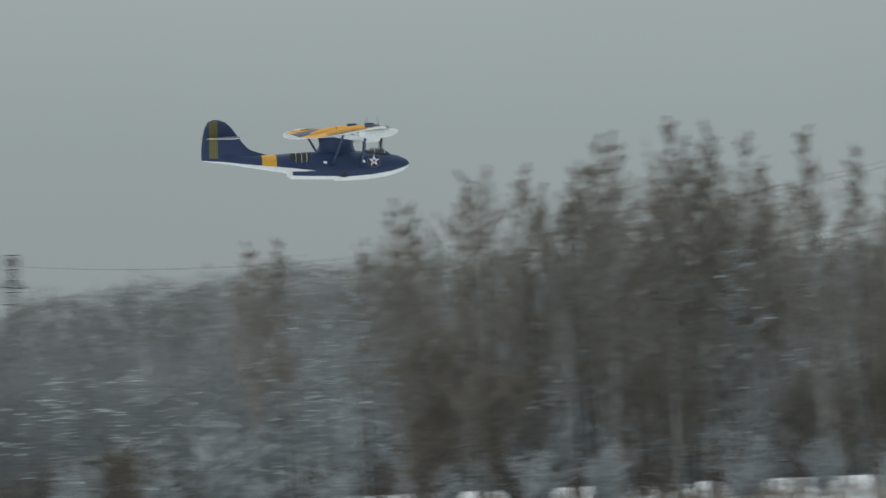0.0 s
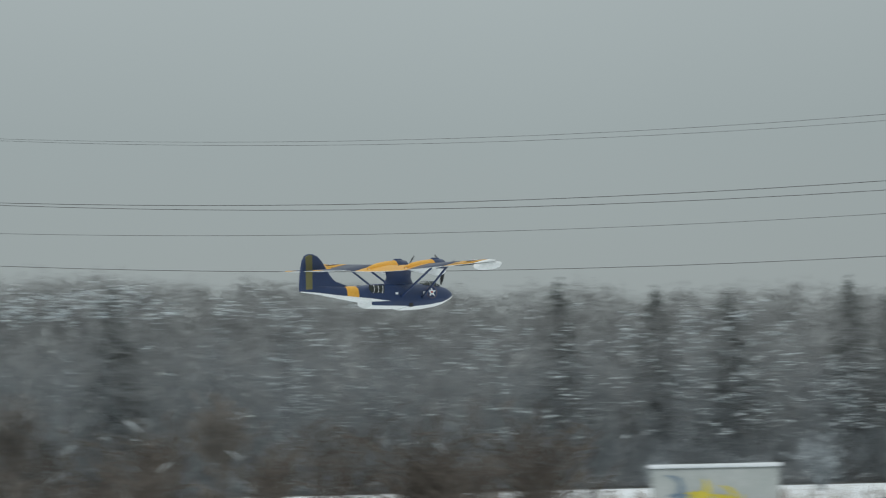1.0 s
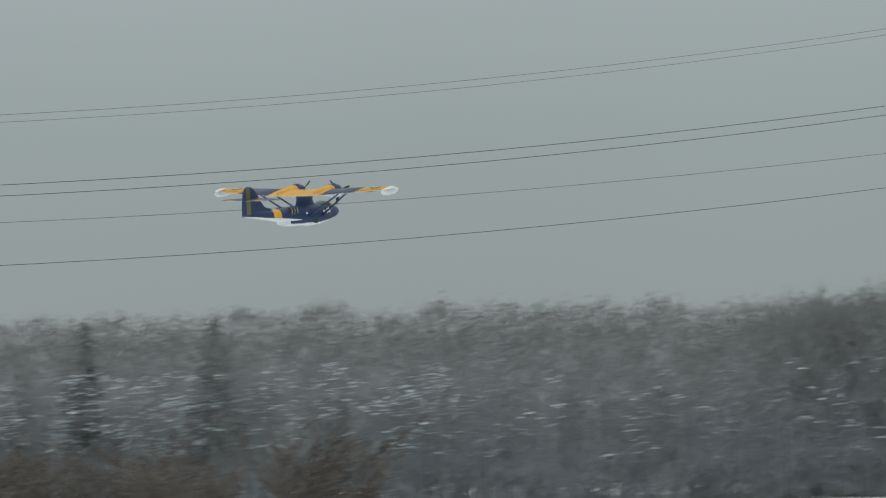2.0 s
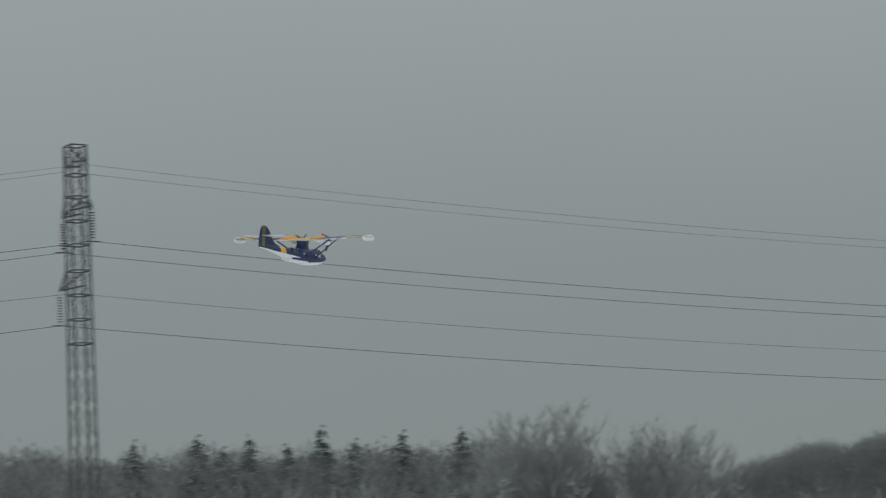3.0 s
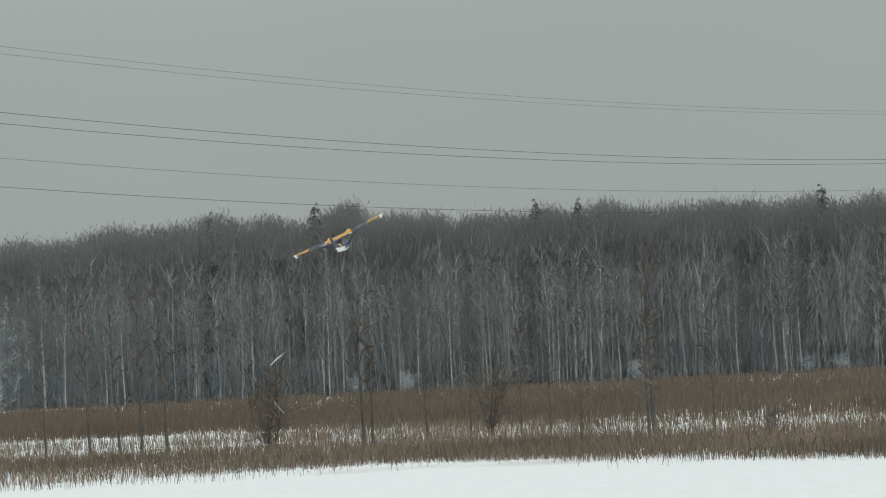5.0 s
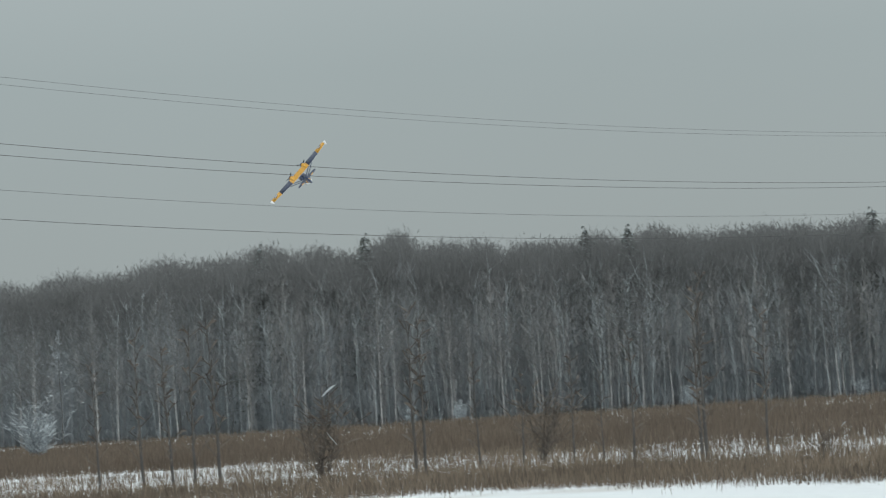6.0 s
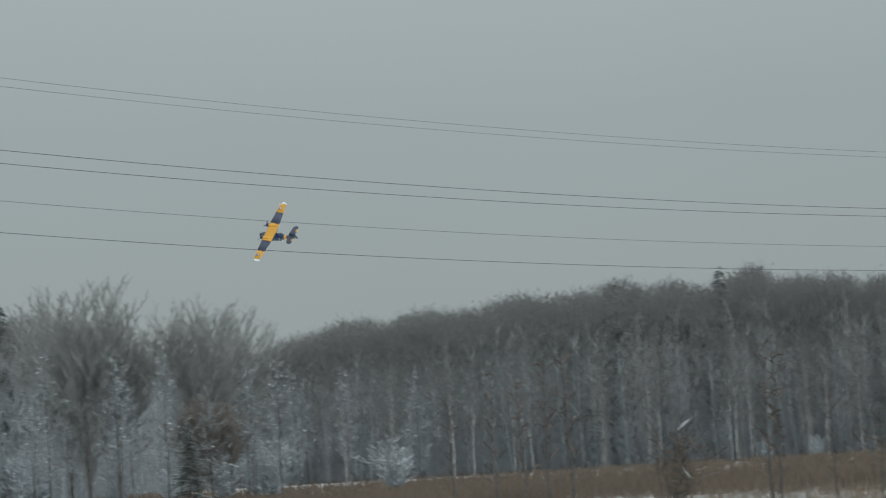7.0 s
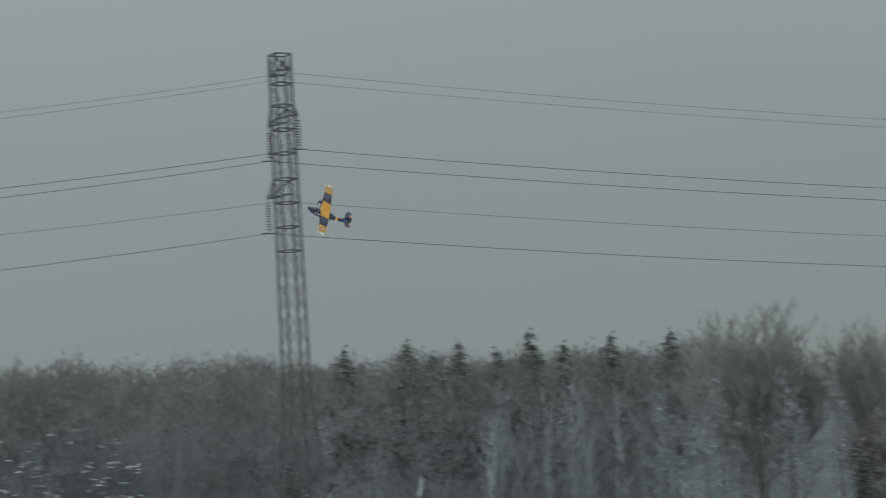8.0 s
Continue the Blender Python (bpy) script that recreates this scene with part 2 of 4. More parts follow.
def pylon(bearing, dist, arm, seg=14):
    base = at(bearing, dist)
    root = new("lattice_pylon")
    root.matrix_basis = Matrix.Translation(base) @ Matrix.Rotation(radians(-arm), 4, "Z")
    tagged(root, "grey galvanised lattice power pylon with three cross arms", "pylon", group="pylons of the power line")

    def half(z):
        return 1.15 - 0.59 * z / 9 if z < 9 else 0.56 - 0.11 * (z - 9) / 18.5

    levels = [0, 3.0, 5.6, 7.8, 9.8, 11.7, 13.5, 15.2, 16.8, 18.1, 19.4, 20.7, 22.1, 23.4, 24.7, 25.9, HIGH]
    corners = [(1, 1), (-1, 1), (-1, -1), (1, -1)]
    for cx, cy in corners:
        bm = bmesh.new()
        pipe(bm, [(cx * half(z), cy * half(z), z) for z in levels], 0.062)
        part("leg", bm, STEEL, root)
    for (ax, ay), (bx, by) in zip(corners, corners[1:] + corners[:1]):
        bm = bmesh.new()
        for i, (a, b) in enumerate(zip(levels, levels[1:])):
            ha, hb = half(a), half(b)
            tube(bm, (ax * ha, ay * ha, a), (bx * hb, by * hb, b), 0.021, 0.021, 4, False)
            tube(bm, (bx * ha, by * ha, a), (ax * hb, ay * hb, b), 0.021, 0.021, 4, False)
            if b > 16:
                tube(bm, (ax * hb, ay * hb, b), (bx * hb, by * hb, b), 0.05, 0.05, 4, False)
        part("bracing", bm, STEEL, root)

    def arm_part(z, reach, name):
        bm = bmesh.new()
        s = 1 if reach > 0 else -1
        h = half(z)
        tip = (0, reach, z)
        for cx in (-1, 1):
            tube(bm, (cx * h, s * h, z), tip, 0.06, 0.05, 4)
            tube(bm, (cx * h, s * h, z + 0.75), tip, 0.05, 0.045, 4)
            for q in (0.35, 0.65):
                p = Vector((cx * h, s * h, z)).lerp(tip, q)
                p2 = Vector((cx * h, s * h, z + 0.75)).lerp(tip, q)
                tube(bm, p, p2, 0.03, 0.03, 4)
        ob = part(name, bm, STEEL, root)
        return ob

    arm_part(26.5, 1.1, "earth_wire_arm")
    arm_part(26.5, -1.1, "earth_wire_arm")
    arms = [(arm_part(23.9, 2.0, "cross_arm"), 2.0, 23.9, 22.0), (arm_part(23.9, -2.0, "cross_arm"), -2.0, 23.9, 22.0),
            (arm_part(20.0, 2.6, "cross_arm"), 2.6, 20.0, 18.1)]
    for ob, reach, z, low in arms:
        bm = bmesh.new()
        tube(bm, (0, reach, z), (0, reach, low), 0.02, 0.02, 5)
        k = z - 0.35
        while k > low + 0.15:
            tube(bm, (0, reach, k), (0, reach, k - 0.05), 0.125, 0.10, 8)
            k -= 0.146
        tube(bm, (-0.45, reach, low), (0.45, reach, low), 0.035, 0.035, 5)
        part("insulator_string", bm, PORCELAIN, ob, "brown disc insulator string")
    return root


def arm_point(i, off, z):
    b, d, arm = TOWERS[i]
    a = radians(arm)
    p = at(b, d)
    return Vector((p.x + math.sin(a) * off, p.y + math.cos(a) * off, z))


SAG = [(5.0, 5.0, 5.0, 5.0, 4.8, 4.8), (8.4, 8.4, 7.3, 7.3, 6.15, 6.5), (5.0, 5.0, 4.8, 4.8, 4.7, 4.7)]  # span by span, wire by wire


def build_line():
    for t in TOWERS:
        pylon(*t)
    for span, sags in enumerate(SAG):
        for (off, z, thick), sag in zip(RUNS, sags):
            a, b = arm_point(span, off, z), arm_point(span + 1, off, z)
            bm = bmesh.new()
            n = 48
            pts = []
            for k in range(n + 1):
                s = k / n
                p = a.lerp(b, s)
                p.z -= sag * 4 * s * (1 - s)
                pts.append(p)
            pipe(bm, pts, thick)
            ob = part("power_cable", bm, WIRE)
            tagged(ob, "thin dark power cable sagging between two pylons", "power cable", group="cables of the power line")


build_line()

# ---- the model seaplane; unit lengths are scaled by UNIT, x ahead, y left, z up ----
UNIT = 1.47 / 29
MID = Vector((-8, 0, 3))


def mp(x, y, z):
    return (Vector((x, y, z)) - MID) * UNIT


HULL = [  # x, keel, chine, white line, top, half width
    (0.0, 1.42, 1.45, 1.50, 1.58, 0.05), (-0.15, 1.18, 1.32, 1.42, 1.80, 0.27), (-0.5, 0.95, 1.15, 1.30, 2.02, 0.52), (-1.2, 0.64, 0.95, 1.08, 2.30, 0.84),
    (-2.2, 0.38, 0.75, 0.84, 2.52, 1.12), (-4.0, 0.12, 0.50, 0.58, 2.68, 1.38), (-6.0, 0.02, 0.36, 0.44, 2.72, 1.5),
    (-7.1, 0.0, 0.33, 0.40, 2.72, 1.5), (-7.16, 0.16, 0.40, 0.47, 2.72, 1.5), (-9.0, 0.17, 0.42, 0.50, 2.68, 1.4),
    (-9.6, 0.18, 0.43, 0.51, 2.66, 1.34), (-11.3, 0.22, 0.48, 0.56, 2.56, 1.13), (-11.36, 0.70, 0.92, 1.23, 2.55, 1.12),
    (-12.7, 0.92, 1.12, 1.36, 2.46, 0.9), (-14.0, 1.12, 1.30, 1.48, 2.42, 0.68), (-15.5, 1.36, 1.50, 1.62, 2.45, 0.46),
    (-17.2, 1.64, 1.74, 1.82, 2.6, 0.28), (-19.3, 1.88, 1.92, 1.96, 2.7, 0.08)]


def hull_ring(x, keel, chine, line, top, w):
    half = [(0.0, keel), (w * 0.93, chine), (w, line)]
    for k in range(1, 7):
        a = k / 6 * math.pi / 2
        half.append((w * math.cos(a) ** 0.62 if k < 6 else 0.0, line + (top - line) * math.sin(a) ** 0.9))
    ring = half + [(-y, z) for y, z in half[-2:0:-1]]
    return [mp(x, y, z) for y, z in ring]


def star(bm, centre, u, v, r, inner=0.42):
    c = bm.verts.new(centre)
    pts = []
    for k in range(10):
        a = math.pi / 2 + k * math.pi / 5
        q = r if k % 2 == 0 else r * inner
        pts.append(bm.verts.new(Vector(centre) + u * (q * math.cos(a)) + v * (q * math.sin(a))))
    for k in range(10):
        bm.faces.new((c, pts[k], pts[(k + 1) % 10]))


def disc(bm, centre, u, v, r, hole=0.0, n=28):
    out = [bm.verts.new(Vector(centre) + u * (r * math.cos(k * math.tau / n)) + v * (r * math.sin(k * math.tau / n))) for k in range(n)]
    if not hole:
        bm.faces.new(out)
        return
    inn = [bm.verts.new(Vector(centre) + u * (hole * math.cos(k * math.tau / n)) + v * (hole * math.sin(k * math.tau / n))) for k in range(n)]
    for k in range(n):
        bm.faces.new((out[k], out[(k + 1) % n], inn[(k + 1) % n], inn[k]))


def thick(bm, depth):
    """Turns flat faces into thin plates."""
    r = bmesh.ops.extrude_face_region(bm, geom=list(bm.faces))
    bmesh.ops.translate(bm, verts=[g for g in r["geom"] if isinstance(g, bmesh.types.BMVert)], vec=depth)


def insignia(parent, centre, u, v, normal, r, ring=True):
    """Dark disc with a rim, a white star and a red spot, each a thin decal above the last."""
    c = Vector(centre)
    base = None
    for name, mat, kind, q, lift in (("roundel", NAVY, "disc", r, 0.0), ("roundel_rim", RUST, "rim", r * 1.12, 0.0005), ("star", WHITE, "star", r * 0.93, 0.001),
                                     ("star_spot", RED, "disc", r * 0.2, 0.0016)):
        if (name == "roundel_rim" and not ring):
            continue
        bm = bmesh.new()
        p = c + normal * lift
        if kind == "disc":
            disc(bm, p, u, v, q)
        elif kind == "rim":
            disc(bm, p, u, v, q, q * 0.94)
        else:
            star(bm, p, u, v, q)
        thick(bm, normal * 0.0006)
        ob = part(name, bm, mat, base or parent)
        base = base or ob


def wing_section(y):
    """Leading edge, trailing edge, thickness, height."""
    a = abs(y)
    k = max(0.0, (a - 4.2) / (13.7 - 4.2))
    le, te = -5.0 - 0.75 * k, -9.3 + 0.95 * k
    if a > 12.9:
        q = (a - 12.9) / 0.9
        le -= 0.5 * q * q
        te += 0.6 * q * q
    return le, te, 0.62 - 0.34 * k, 4.1 + 0.012 * a + 0.036 * max(0.0, a - 3.0)


def wing_ring(y):
    le, te, t, z = wing_section(y)
    prof = [(0.0, 0.0), (0.02, 0.35), (0.10, 0.72), (0.30, 1.0), (0.6, 0.72), (1.0, 0.06), (1.0, -0.04), (0.6, -0.22), (0.3, -0.34), (0.1, -0.34), (0.02, -0.2)]
    return [mp(le + (te - le) * u, y, z + t * (0.62 * v) + 0.10 * (le + (te - le) * u + 7.1)) for u, v in prof]


def build_seaplane():
    root = new("model_seaplane")
    tagged(root, "navy and orange-yellow twin-engined model flying boat with white hull bottom", "model aircraft")
    # hull
    bm = bmesh.new()
    rings = [hull_ring(*h) for h in HULL]
    xs = [h[0] for h in HULL]

    def hull_mat(i, k):
        n = len(rings[0])
        low = k in (0, 1, n - 1, n - 2)
        if low:
            return 1
        return 2 if xs[i] <= -12.69 and xs[i + 1] >= -14.01 else 0
    loft(bm, rings, mat=hull_mat)
    hull = part("hull", bm, [NAVY, WHITE, YELLOW], root, "navy hull with white bottom and yellow band", smooth=False)
    for p in hull.data.polygons:
        p.use_smooth = p.material_index != 1
    # cockpit glazing with its frames
    bm = bmesh.new()
    cr = []
    for x, w, z0, z1 in ((-2.0, 0.62, 2.42, 2.46), (-2.55, 0.74, 2.45, 2.90), (-3.5, 0.80, 2.5, 2.96), (-4.3, 0.78, 2.55, 2.70)):
        cr.append([mp(x, w, z0), mp(x, w * 0.93, (z0 + z1) / 2 + 0.05), mp(x, w * 0.6, z1), mp(x, -w * 0.6, z1), mp(x, -w * 0.93, (z0 + z1) / 2 + 0.05), mp(x, -w, z0)])
    loft(bm, cr)
    canopy = part("canopy", bm, GLASS, root, "grey cockpit glazing")
    for i in (1, 2):
        bm = bmesh.new()
        for p, q in zip(cr[i], cr[i][1:]):
            tube(bm, p, q, 0.0024, 0.0024, 5)
        part("canopy_frame", bm, FRAME, canopy, "pale grey canopy frame")
    for s in (1, -1):
        bm = bmesh.new()
        tube(bm, cr[1][2 if s > 0 else 3], cr[2][2 if s > 0 else 3], 0.003, 0.003, 5)
        part("canopy_frame", bm, FRAME, canopy, "pale grey canopy frame")
    # waist windows
    for s in (1, -1):
        bm = bmesh.new()
        wr = []
        for x, bulge in ((-9.7, 0.0), (-10.0, 0.16), (-11.0, 0.16), (-11.5, 0.0)):
            w = 1.32 - (-9.7 - x) * 0.12
            wr.append([mp(x, s * (w * 0.86 + bulge * q), 1.72 + 0.82 * k / 4) for k, q in enumerate((0, 0.9, 1.0, 0.8, 0))])
        loft(bm, wr, closed=False, caps=False)
        bmesh.ops.solidify(bm, geom=list(bm.faces), thickness=0.003)
        blister = part("waist_window", bm, GLASS, root, "dark waist window with pale frames")
        for x in (-10.0, -10.5, -11.0):
            bm = bmesh.new()
            w = 1.32 - (-9.7 - x) * 0.12
            pts = [mp(x, s * (w * 0.86 + 0.18 * q), 1.72 + 0.82 * k / 4) for k, q in enumerate((0, 0.9, 1.0, 0.8, 0))]
            for p, q in zip(pts, pts[1:]):
                tube(bm, p, q, 0.0011, 0.0011, 4)
            part("window_frame", bm, WHITE, blister)
        for x, z in ((-8.35, 1.72), (-4.75, 1.78)):
            bm = bmesh.new()
            w = 1.47 if x < -6 else 1.44
            block(bm, mp(x - 0.15, s * (w - 0.05) - 0.03, z - 0.11), mp(x + 0.15, s * (w - 0.05) + 0.03, z + 0.11))
            part("side_window", bm, WHITE, root)
        bm = bmesh.new()
        edge = [(-11.36, 0.92, 1.12), (-11.36, 1.24, 1.135), (-10.4, 1.12, 1.255), (-9.2, 0.98, 1.385), (-10.4, 0.93, 1.245)]
        loft(bm, [[mp(x, s * (w + q), z) for x, z, w in edge] for q in (-0.06, 0.022)])
        bmesh.ops.recalc_face_normals(bm, faces=list(bm.faces))
        part("white_streak", bm, WHITE, hull)
        # marking on the bow
        insignia(root, mp(-3.75, s * 1.34, 1.82), Vector((1, s * 0.12, 0)).normalized() * 1.0, Vector((0, s * -0.1, 1)).normalized(), Vector((0.1 * s * s, s, 0.08)).normalized(), 0.56 * UNIT)
    # pylon under the wing
    bm = bmesh.new()
    pr = []
    for z, f, a, w in ((2.5, -4.75, -9.1, 0.75), (2.8, -5.15, -8.75, 0.62), (3.3, -5.35, -8.5, 0.52), (3.85, -5.3, -8.6, 0.55), (4.12, -5.05, -8.8, 0.68)):
        k = 0.1 if z > 4 else 0.0
        pr.append([mp(x, y, z + k * (x + 7.1)) for x, y in ((f, 0), (f - 0.4, w * 0.75), (f - 1.4, w), (a + 1.2, w * 0.8), (a, 0.04), (a, -0.04), (a + 1.2, -w * 0.8), (f - 1.4, -w), (f - 0.4, -w * 0.75))])
    loft(bm, pr)
    part("wing_pylon", bm, NAVY, root, smooth=True)
    # wing in coloured panels
    spans = [0, 2, 4.05, 6.5, 9.0, 11, 13.2, 13.5, 13.75]

    def wing_panel(name, ys, slot, s, label):
        bm = bmesh.new()
        rr = [wing_ring(s * y) for y in ys]

        def wm(i, k):
            if k >= 5:
                return 1
            if k in (0, 1) and slot != 0 or k == 0:
                return 2 if ys[0] >= 4 else 0
            return 0
        loft(bm, rr, mat=wm)
        bmesh.ops.recalc_face_normals(bm, faces=list(bm.faces))
        ob = part(name, bm, [(YELLOW, SLATE, WHITE)[slot], WHITE, BLACK], root, label)
        for p in ob.data.polygons:
            p.use_smooth = len(p.vertices) == 4
        return ob
    bm = bmesh.new()
    loft(bm, [wing_ring(y) for y in (-4.05, -2, 0, 2, 4.05)], mat=lambda i, k: 1 if k >= 5 else 0)
    bmesh.ops.recalc_face_normals(bm, faces=list(bm.faces))
    part("wing_centre", bm, [YELLOW, WHITE], root, "orange-yellow wing centre, white below")
    for s in (1, -1):
        wing_panel("wing_panel", (4.05, 6.5, 9.05), 1, s, "slate-blue outer wing panel, white below")
        outer = wing_panel("wing_panel", (9.05, 11, 12.95), 0, s, "orange-yellow outer wing panel, white below")
        wing_panel("wing_tip", (12.95, 13.3, 13.6, 13.8), 2, s, "white wing tip")
        # star on the upper surface, dark marks below
        le, te, t, z = wing_section(11.0)
        insignia(outer, mp((le + te) / 2 + 0.35, s * 11.0, z + t * 0.60 + 0.05), Vector((0, 1, 0)), Vector((1, 0, 0.10)).normalized(), Vector((-0.10, 0, 1)).normalized(), 0.72 * UNIT, ring=False)
        for y, lx, ly in ((9.6, 0.35, 0.7), (11.9, 0.35, 0.7), (7.6, 0.3, 0.55)):
            bm = bmesh.new()
            le, te, t, z = wing_section(y)
            c = mp(le + (te - le) * 0.62, s * y, z - t * 0.136 + 0.10 * (le + (te - le) * 0.62 + 7.1) - 0.02)
            block(bm, c - Vector((lx, ly, 0.06)) * UNIT / 2, c + Vector((lx, ly, 0.06)) * UNIT / 2)
            part("underwing_mark", bm, BLACK, outer)
        if s < 0:
            bm = bmesh.new()
            disc(bm, mp(-7.3, -10.7, 4.36), Vector((1, 0, 0.10)).normalized(), Vector((0, 1, 0)), 0.75 * UNIT, 0.42 * UNIT)
            thick(bm, Vector((0, 0, 0.002)))
            part("underwing_ring", bm, BLACK, outer)
        # flap line, a dark joint along the rear of the panel
        bm = bmesh.new()
        pts = []
        for y in (9.2, 11, 13.0):
            le, te, t, z = wing_section(y)
            pts.append(mp(le + (te - le) * 0.78, s * y, z + t * 0.285 + 0.10 * (le + (te - le) * 0.78 + 7.1)))
        for p, q in zip(pts, pts[1:]):
            tube(bm, p, q, 0.0012, 0.0012, 4)
        part("aileron_joint", bm, BLACK, outer)
        # wing-tip float
        bm = bmesh.new()
        fr = []
        for x, w, z0, z1 in ((-4.95, 0.04, 4.46, 4.58), (-5.25, 0.2, 4.14, 4.66), (-5.9, 0.30, 3.92, 4.68), (-7.0, 0.34, 3.80, 4.60), (-7.9, 0.28, 3.82, 4.50), (-8.5, 0.12, 4.02, 4.40)):
            fr.append([mp(x, s * 13.2 + w * math.cos(a), (z0 + z1) / 2 + (z1 - z0) / 2 * math.sin(a)) for a in [k * math.tau / 10 for k in range(10)]])
        loft(bm, fr)
        part("tip_float", bm, WHITE, root, "white retracted wing-tip float", smooth=True)
        # engine
        bm = bmesh.new()
        er = []
        stations = ((-3.7, 0.55, 4.30), (-3.76, 0.78, 4.30), (-4.3, 0.86, 4.30), (-5.1, 0.84, 4.30), (-5.15, 0.76, 4.33), (-6.3, 0.64, 4.33), (-7.6, 0.42, 4.32), (-8.6, 0.12, 4.24))
        for x, r, z in stations:
            er.append([mp(x, s * 2.9 + r * math.cos(a), z + r * math.sin(a)) for a in [(k + 0.5) * math.tau / 16 for k in range(16)]])
        loft(bm, er, mat=lambda i, k: 2 if k >= 8 else (1 if stations[i + 1][0] > -5.16 else 0))
        bmesh.ops.recalc_face_normals(bm, faces=list(bm.faces))
        nac = part("engine_nacelle", bm, [YELLOW, NAVY, WHITE], root, "navy cowl with yellow tail, white below", smooth=True)
        bm = bmesh.new()
        block(bm, mp(-5.05, s * 2.9 - 0.22, 4.99), mp(-4.2, s * 2.9 + 0.22, 5.24))
        bmesh.ops.bevel(bm, geom=list(bm.edges), offset=0.004, segments=1, affect="EDGES")
        part("air_scoop", bm, NAVY, nac)
        hub = mp(-3.5, s * 2.9, 4.30)
        bm = bmesh.new()
        tube(bm, (-0.012, 0, 0), (0.004, 0, 0), 0.016, 0.016, 10)
        tube(bm, (0.004, 0, 0), (0.016, 0, 0), 0.016, 0.004, 10)
        prop = part("propeller", bm, BLACK, root, "black three-bladed propeller, spinning")
        for b in range(3):
            bm = bmesh.new()
            turn = Matrix.Rotation(b * math.tau / 3, 4, "X")
            br = []
            for r, c, tw in ((0.010, 0.010, 60), (0.03, 0.018, 45), (0.06, 0.019, 28), (0.085, 0.013, 20), (0.094, 0.004, 18)):
                d = Vector((math.sin(radians(tw)), math.cos(radians(tw)), 0)) * c / 2
                o = Vector((0, 0, r))
                e = Vector((d.y, -d.x, 0)).normalized() * 0.0012
                br.append([turn @ (o + d), turn @ (o + e), turn @ (o - d), turn @ (o - e)])
            loft(bm, br)
            part("blade", bm, BLACK, prop)
        propellers.append((prop, hub, s))
        # wing struts
        for (x0, z0), (x1, y1) in (((-5.0, 1.35), (-5.9, 6.3)), ((-7.7, 1.45), (-8.0, 6.3))):
            bm = bmesh.new()
            tube(bm, mp(x0, s * 1.44, z0), mp(x1, s * y1, 4.22 + 0.1 * (x1 + 7.1)), 0.0062, 0.0055, 7)
            tube(bm, mp(x0, s * 1.40, z0 - 0.02), mp(x0, s * 1.56, z0 + 0.08), 0.009, 0.009, 7)
            part("wing_strut", bm, NAVY, root)
        # tailplane
        bm = bmesh.new()
        tr = []
        for y, le, te, t in ((0.0, -15.9, -19.0, 0.32), (2.6, -16.25, -19.0, 0.24), (3.7, -16.6, -18.9, 0.16), (4.15, -17.1, -18.5, 0.06)):
            tr.append([mp(le + (te - le) * u, s * y, 3.95 + t * v + 0.03 * (le + (te - le) * u + 17.5)) for u, v in ((0, 0), (0.12, 0.4), (0.4, 0.5), (1, 0.04), (1, -0.04), (0.4, -0.4), (0.12, -0.35))])
        loft(bm, tr, mat=lambda i, k: 1 if k >= 3 else 0)
        bmesh.ops.recalc_face_normals(bm, faces=list(bm.faces))
        tail = part("tailplane", bm, [SLATE, WHITE], root, "slate-blue tailplane, white below")
        bm = bmesh.new()
        block(bm, mp(-19.0, s * 2.2 - 0.55, 3.92), mp(-18.2, s * 2.2 + 0.55, 3.99))
        part("elevator_tab", bm, YELLOW, tail)
    # fin and rudder
    edge = [(-13.4, 2.42), (-14.4, 2.62), (-15.1, 3.0), (-15.7, 3.6), (-16.2, 4.3), (-16.7, 4.95), (-17.2, 5.38), (-17.75, 5.58), (-18.3, 5.6), (-18.8, 5.4), (-19.1, 4.9), (-19.3, 4.0), (-19.42, 2.9), (-19.42, 1.95),
            (-18.0, 1.85), (-16.0, 1.9), (-14.5, 2.1)]
    cx, cz = -17.6, 3.6
    bm = bmesh.new()
    fr = []
    for y, k in ((0.02, 1.0), (0.15, 0.93), (0.2, 0.75), (0.2, 0.3)):
        fr.append([mp(cx + (x - cx) * k, y, cz + (z - cz) * k) for x, z in edge])
    loft(bm, [[Vector((p.x, -p.y, p.z)) for p in r] for r in fr[::-1]] + fr)
    bmesh.ops.recalc_face_normals(bm, faces=list(bm.faces))
    fin = part("fin", bm, NAVY, root, "tall rounded navy tail fin")
    for s in (1, -1):
        bm = bmesh.new()
        loft(bm, [[mp(x, s * y, z) for x, z in ((-18.75, 2.15), (-17.95, 2.15), (-17.95, 5.45), (-18.3, 5.5), (-18.75, 5.3))] for y in (0.0, 0.215)])
        bmesh.ops.recalc_face_normals(bm, faces=list(bm.faces))
        part("fin_stripe", bm, OLIVE, fin, "dull olive stripe")
    # small fittings: mast and hatch rails on the deck, fitting at the step
    bm = bmesh.new()
    tube(bm, mp(-6.9, 0, 4.4), mp(-6.9, 0, 4.9), 0.002, 0.0015, 5)
    part("aerial_mast", bm, BLACK, root)
    for s in (1, -1):
        bm = bmesh.new()
        block(bm, mp(-6.85, s * 1.45 - 0.08, 0.35), mp(-6.35, s * 1.45 + 0.08, 0.72))
        part("step_fitting", bm, BLACK, root)
    return root


propellers = []
seaplane = build_seaplane()



